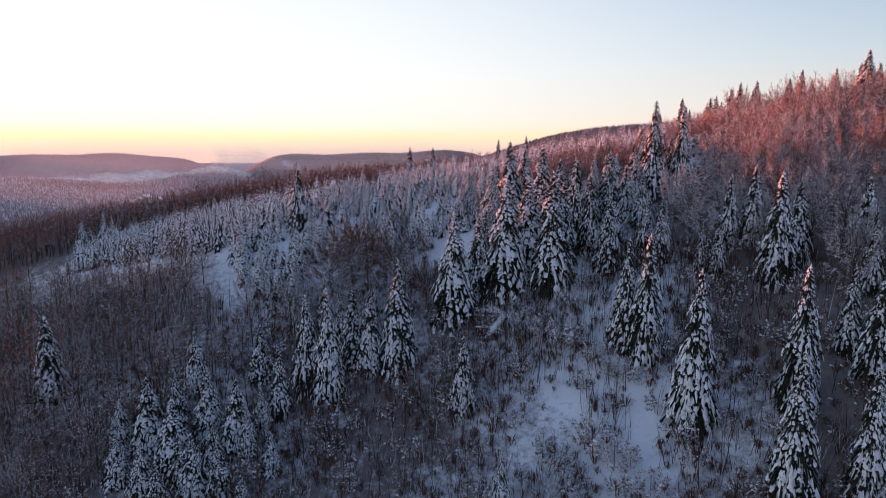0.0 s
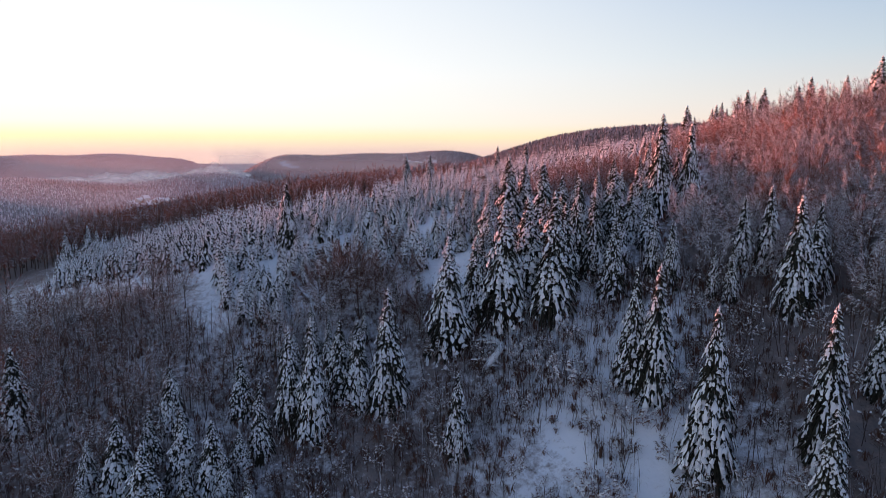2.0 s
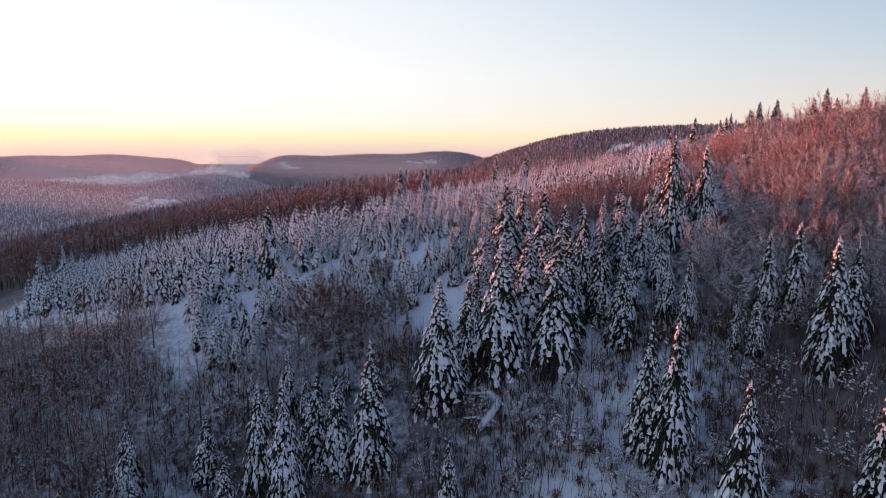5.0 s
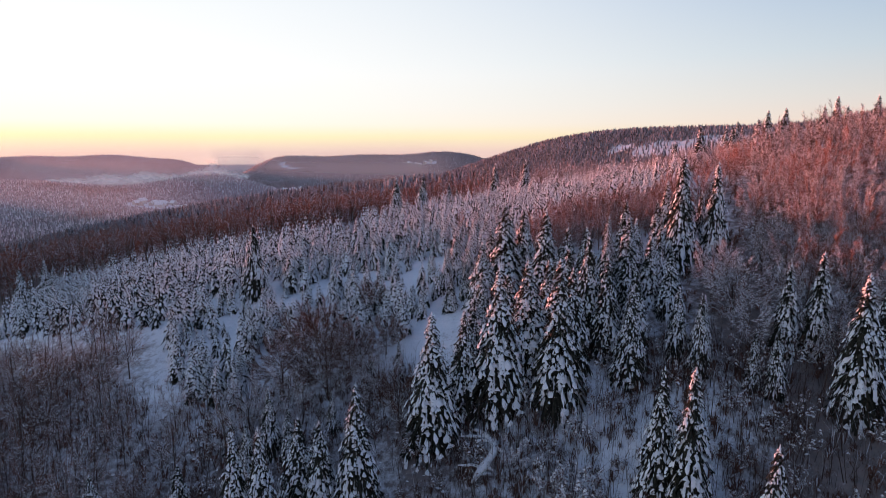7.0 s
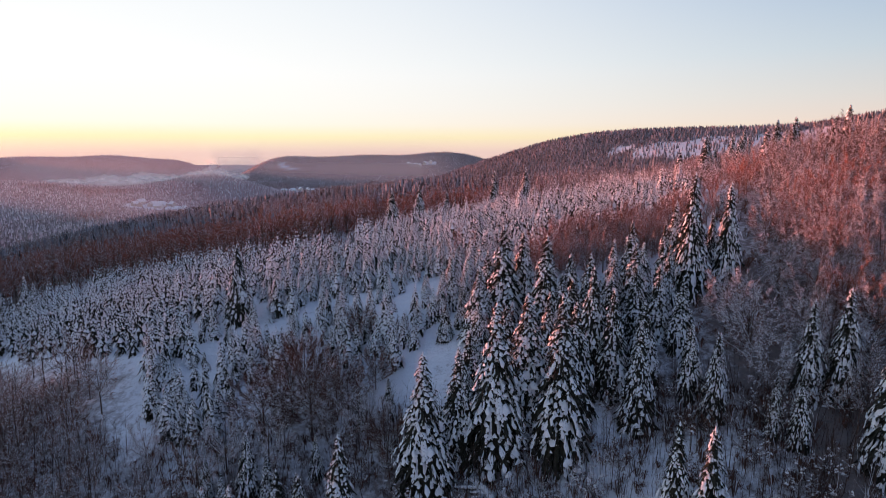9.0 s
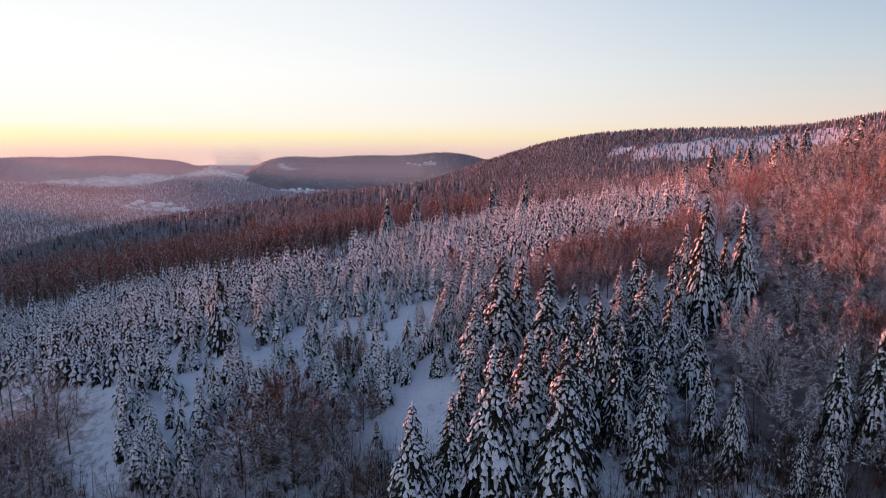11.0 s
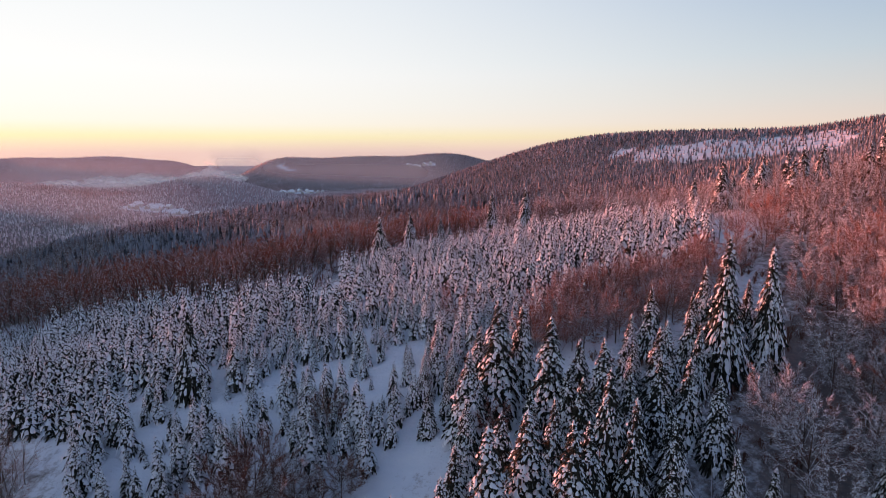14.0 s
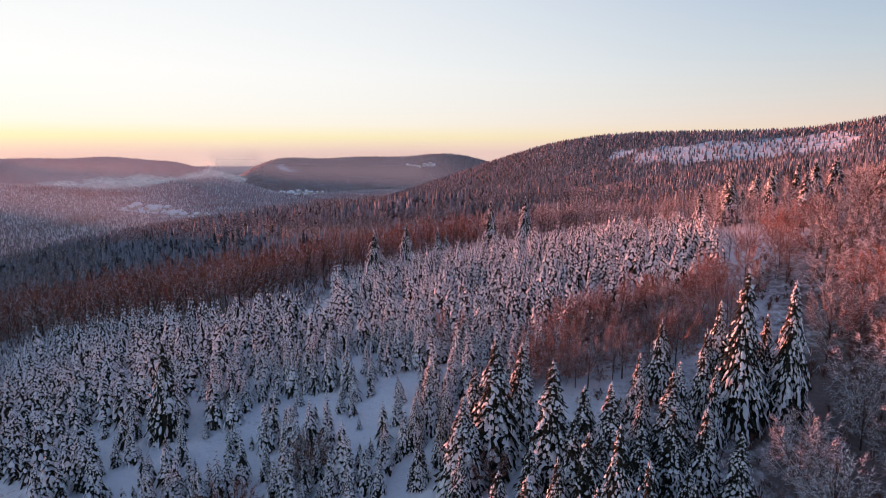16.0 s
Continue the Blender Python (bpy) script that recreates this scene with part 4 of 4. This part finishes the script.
woods("leafless_wood", "leafless beech wood with reddish tops behind the plantation", TALL, SUNLIT_TWIG_M, [(-125, 222), (-50, 210), (-26, 242), (-12, 274), (20, 298), (26, 322), (-40, 302), (-70, 275), (-115, 275), (-170, 262), (-190, 230), (-160, 180), (-128, 206)], 4.6, 12.0, 16.5, 101)
woods("beech_strip", "frosted beech wood behind the young plantation", TALL, FROST_TWIG_M, [(20, 298), (40, 299), (62, 288), (86, 254), (120, 262), (112, 306), (60, 322), (26, 322)], 4.4, 12.5, 16.5, 105, fade=(45, 100))
woods("frosted_wood", "frosted leafless wood on the upper slope", MID, FROST_TWIG_M, [(66, 175), (86, 190), (112, 205), (150, 175), (190, 190), (190, 290), (110, 300), (84, 240), (70, 210)], 4.6, 6.0, 9.0, 102)
woods("lower_wood", "leafless brown wood on the valley side", MID, SUNLIT_TWIG_M, [(-103, 152), (-128, 158), (-165, 186), (-190, 230), (-230, 180), (-160, 90), (-90, 70), (-60, 100), (-95, 120)], 5.2, 8.0, 12.0, 103)
woods("distant_leafless_wood", "distant leafless wood on the rolling hillside", LOW, UPPER_TWIG_M, [(-190, 240), (-140, 305), (-60, 335), (20, 335), (100, 305), (190, 300), (260, 460), (60, 620), (-120, 700), (-420, 900), (-620, 900), (-420, 420)], 8.2, 10.0, 15.0, 104, lambda x, y, g: soft(x, y, 33.0, 1.5) + g.uniform(-0.35, 0.35, len(x)) < 0.05)


# ---- distant spruce forest ----
def cone_tree(seed, skirts):
    """A small distant spruce of two or three ragged skirts."""
    g = np.random.default_rng(seed)
    s = Soup()
    for z0, z1, r in skirts:
        n = 5
        a = np.arange(n) * 6.283 / n + g.uniform(0, 1)
        ring = np.stack([np.cos(a) * r * g.uniform(0.8, 1.2, n), np.sin(a) * r * g.uniform(0.8, 1.2, n), z0 + g.uniform(-0.8, 0.8, n)], -1)
        s.add(np.concatenate([ring, [(0, 0, z1)]]), [(i, (i + 1) % n, n) for i in range(n)])
    return s


CONES = [cone_tree(200 + i, ((0.3, 7.0, 2.4), (3.6, 10.2, 1.9), (7.0, 13.0, 1.25))) for i in range(4)]
FAR_CONES = [cone_tree(210 + i, ((0.3, 8.5, 2.3), (4.6, 13.0, 1.6))) for i in range(4)]


def spruce_forest(name, label, poly, gap, low, high, seed, keep=None, mat=FAR_SPRUCE_M, models=FAR_CONES):
    g = np.random.default_rng(seed)
    x, y = scatter(poly, gap, seed)
    if keep is not None:
        k = keep(x, y, g)
        x, y = x[k], y[k]
    z, turn, kind = on_land(x, y) - 0.5, g.uniform(0, 6.28, len(x)), g.integers(0, 4, len(x))
    s = g.uniform(low, high, len(x)) / 13.0 * (1 - 0.5 * ease(2700, 3600, y))
    sets = []
    for i in range(4):
        c = kind == i
        sets.append(many(models[i].arrays(), np.stack([x[c], y[c], z[c]], -1), turn[c], s[c]))
    v, t, q = joined(sets)
    tagged(new(name, mesh(name, v, [t, q], mat)), label, "forest", kind="stuff")


def open_snow(x, y, g):
    """Clearings in the far forest."""
    r = np.minimum.reduce([((x - a) / c) ** 2 + ((y - b) / d) ** 2 for a, b, c, d in CLEARINGS])
    return (r + 0.35 * soft(x, y, 25.0) > 1) | (g.random(len(x)) < np.where(y < 2000, 0.5, 0.1))


spruce_forest("mixed_forest", "dark snowy spruces among leafless trees on the rolling hillside", [(-190, 240), (-160, 275), (-110, 285), (-70, 285), (-40, 312), (26, 328), (112, 308), (190, 300), (260, 460), (60, 640), (-120, 720), (-420, 920), (-640, 920), (-430, 420)], 6.6, 8.0, 15.0, 303, lambda x, y, g: soft(x, y, 33.0, 1.5) + g.uniform(-0.35, 0.35, len(x)) > -0.05, models=CONES)
spruce_forest("spruce_forest", "frosted spruce forest covering the far ridge", [(-420, 900), (-120, 700), (60, 620), (260, 460), (420, 420), (900, 900), (1300, 1400), (1000, 2300), (-100, 2350), (-560, 1500)], 8.4, 8.0, 14.5, 301, open_snow)
spruce_forest("valley_forest", "snowy spruce forest on the far valley side", [(-620, 900), (-420, 920), (-560, 1500), (-100, 2400), (350, 3300), (350, 3550), (-1100, 3500), (-2600, 3400), (-2500, 2200), (-1300, 1500)], 14.0, 9.0, 17.0, 302, open_snow, HAZY_SPRUCE_M)
spruce_forest("ridge_forest", "dark forest on the far side of the valley", [(-1420, 3520), (420, 3520), (420, 4260), (-1420, 4260)], 14.0, 14.0, 24.0, 304, open_snow, HAZED_HILL_M)
spruce_forest("left_ridge_forest", "hazy forest on the far ridge above the mist", [(-3400, 3860), (-1640, 3860), (-1640, 4240), (-3400, 4240)], 17.0, 14.0, 24.0, 305, None, HAZY_SPRUCE_M)


# ---- mist in the valley ----
def mist_material(name, amount, scale, thin=0.35):
    """Mist: white droplets that let part of the light through, thinner in wisps and towards the rim."""
    m = Mat(name)
    m.b.inputs["Base Color"].default_value = (0.97, 0.95, 0.94, 1)
    m.b.inputs["Roughness"].default_value = 1.0
    m.b.inputs["Specular IOR Level"].default_value = 0.0
    rim = m.n.new("ShaderNodeAttribute")
    rim.attribute_name = "thick"
    wisp = m.ramp(m.noise(scale, 6, 0.65), (0.30, (thin, thin, thin)), (0.52, (1, 1, 1)))
    clear, mixer = m.n.new("ShaderNodeBsdfTransparent"), m.n.new("ShaderNodeMixShader")
    through_light, body = m.n.new("ShaderNodeBsdfTranslucent"), m.n.new("ShaderNodeMixShader")
    through_light.inputs[0].default_value = (0.98, 0.95, 0.93, 1)
    body.inputs[0].default_value = 0.8
    m.l.new(m.b.outputs[0], body.inputs[1])
    m.l.new(through_light.outputs[0], body.inputs[2])
    m.l.new(m.math("MULTIPLY", m.math("MULTIPLY", wisp, rim.outputs["Fac"]), amount), mixer.inputs[0])
    m.l.new(clear.outputs[0], mixer.inputs[1])
    m.l.new(body.outputs[0], mixer.inputs[2])
    m.l.new(mixer.outputs[0], m.n["Material Output"].inputs["Surface"])
    return m.m


MIST_M = mist_material("mist", 1.0, 0.006)


def billows(name, label, x0, x1, y, foot, tops, seed, lean=-0.9, n=150, m=26):
    """A bank of mist: three upright, leaning folds with ragged tops, thin at the rims. tops: heights along the bank."""
    g = np.random.default_rng(seed)
    top = tagged(new(name), label, "mist", kind="stuff")
    u = np.linspace(0, 1, n)
    for k in range(3):
        x = x0 + (x1 - x0) * u
        crest = np.interp(u, np.linspace(0, 1, len(tops)), tops) - 9 * k
        puff = 0.5 * soft(x, x * 0 + 40 * k, 46.0, seed) + 0.32 * soft(x, x * 0 + 9 * k, 17.0, k) + 0.18 * soft(x, x * 0, 6.5, 2 * k)
        crest = foot + (crest - foot) * (1 + 0.30 * puff)
        v = np.linspace(0, 1, m)[:, None]
        gz = foot + (crest - foot)[None] * v
        gy = y - 45 * k + lean * (gz - foot) + 16 * soft(x[None] + 0 * v, gz * 2, 30.0, k)
        gx = np.repeat(x[None], m, 0) + 8 * soft(gz, gz * 0 + k, 12.0)
        i = (np.arange(m - 1)[:, None] * n + np.arange(n - 1)).ravel()
        me = mesh("fold", np.stack([gx, gy, gz], -1), [np.stack([i, i + 1, i + n + 1, i + n], -1)], MIST_M, True)
        rim = ease(0, 0.10, u) * ease(1, 0.93, u)
        thick = (ease(1.0, 0.55, v) * rim[None]) * (0.75 + 0.25 * g.random())
        me.attributes.new("thick", "FLOAT", "POINT").data.foreach_set("value", thick.ravel().astype(np.float32))
        tagged(part("fold", me, top), kind="stuff")


billows("mist_bank", "white bank of mist lying in the far valley", -2420, -1380, 3640, -225, (-140, -118, -112, -98, -90, -96, -78), 1)
billows("mist_plume", "plume of mist rising between two far hills", -1620, -1250, 3930, -200, (-95, -62, -48, -66, -84, -110), 2)
HAZE_M = mist_material("valley_haze", 0.42, 0.0012, 0.9)


def haze(cx, cy, half, turn, top, amount):
    """A flat upright veil of thin haze across the far valley, clear at its ends and towards its top."""
    u, v = np.meshgrid(np.linspace(-1, 1, 60), np.linspace(0, 1, 24))
    a = math.radians(turn)
    i = (np.arange(23)[:, None] * 60 + np.arange(59)).ravel()
    rise = (230 + top) * v
    pts = np.stack([cx + half * u * math.cos(a) + 0.5 * rise * math.sin(a), cy + half * u * math.sin(a) - 0.5 * rise * math.cos(a), rise - 230], -1)
    me = mesh("valley_haze", pts, [np.stack([i, i + 1, i + 61, i + 60], -1)], HAZE_M)
    thick = amount * ease(1.0, 0.25, v) * ease(0.08, 0.50, v) * ease(1.0, 0.55, np.abs(u))
    me.attributes.new("thick", "FLOAT", "POINT").data.foreach_set("value", thick.ravel().astype(np.float32))
    tagged(new("valley_haze", me), "thin pink haze filling the far valley", "haze", kind="stuff")


haze(-1150, 1700, 1000, -32, 90, 0.62)
haze(-1700, 3150, 1250, -32, 130, 0.75)
haze(-560, 3400, 1000, -37, 130, 0.9)
haze(-1440, 4450, 420, -40, 90, 1.6)


# ---- village ----
def wall_paint():
    m = Mat("house_plaster")
    return m.done(m.ramp(m.thing_random(), (0.0, (0.55, 0.50, 0.45)), (1.0, (0.75, 0.72, 0.68))), 0.9)


PLASTER_M = wall_paint()


def house():
    """A small house with a snowy gable roof."""
    top = tagged(new("house"), "small plastered house with a snow-covered gable roof", "house")
    w, l, h, r = 4.5, 7.0, 5.0, 4.0
    v = [(-w, -l, -6), (w, -l, -6), (w, l, -6), (-w, l, -6), (-w, -l, h), (w, -l, h), (w, l, h), (-w, l, h), (0, -l, h + r), (0, l, h + r)]
    part("wall", mesh("wall", v, [[(4, 5, 8), (6, 7, 9)], [(0, 1, 5, 4), (1, 2, 6, 5), (2, 3, 7, 6), (3, 0, 4, 7)]], PLASTER_M), top)
    e = 0.9
    b = [(-w - e, -l - e, h - 0.7), (0, -l - e, h + r + 0.1), (w + e, -l - e, h - 0.7), (-w - e, l + e, h - 0.7), (0, l + e, h + r + 0.1), (w + e, l + e, h - 0.7)]
    v = b + [(x, y, z + 0.6) for x, y, z in b]
    q = [(6, 7, 10, 9), (7, 8, 11, 10), (0, 3, 4, 1), (1, 4, 5, 2), (0, 6, 9, 3), (2, 5, 11, 8), (0, 1, 7, 6), (1, 2, 8, 7), (3, 9, 10, 4), (4, 10, 11, 5)]
    part("roof", mesh("roof", v, [q], SNOW_M), top, "snow-covered roof")
    return top


def village():
    g = np.random.default_rng(900)
    model = house()
    for cx, cy, rx, ry, n in ((-820, 3270, 160, 70, 28), (-1050, 2190, 90, 60, 14), (-880, 2075, 50, 35, 10), (-200, 3960, 90, 22, 9)):
        for k in range(n):
            x, y = cx + g.normal(0, rx * 0.55), cy + g.normal(0, ry * 0.55)
            z = float(land(x, y))
            m = Matrix.Translation((x, y, z + 1.0)) @ Matrix.Rotation(g.uniform(0, 3.14), 4, "Z") @ Matrix.Scale(g.uniform(1.1, 2.0), 4)
            tagged(copy_thing(model, m), group="houses of the far village")
    discard(model)


village()

# the models that were copied are not part of the place
for o in OLD + DARK + TALL_DARK + BROWN + CLUMP + FROSTED + SHRUBS + WHITE_SHRUBS:
    discard(o)
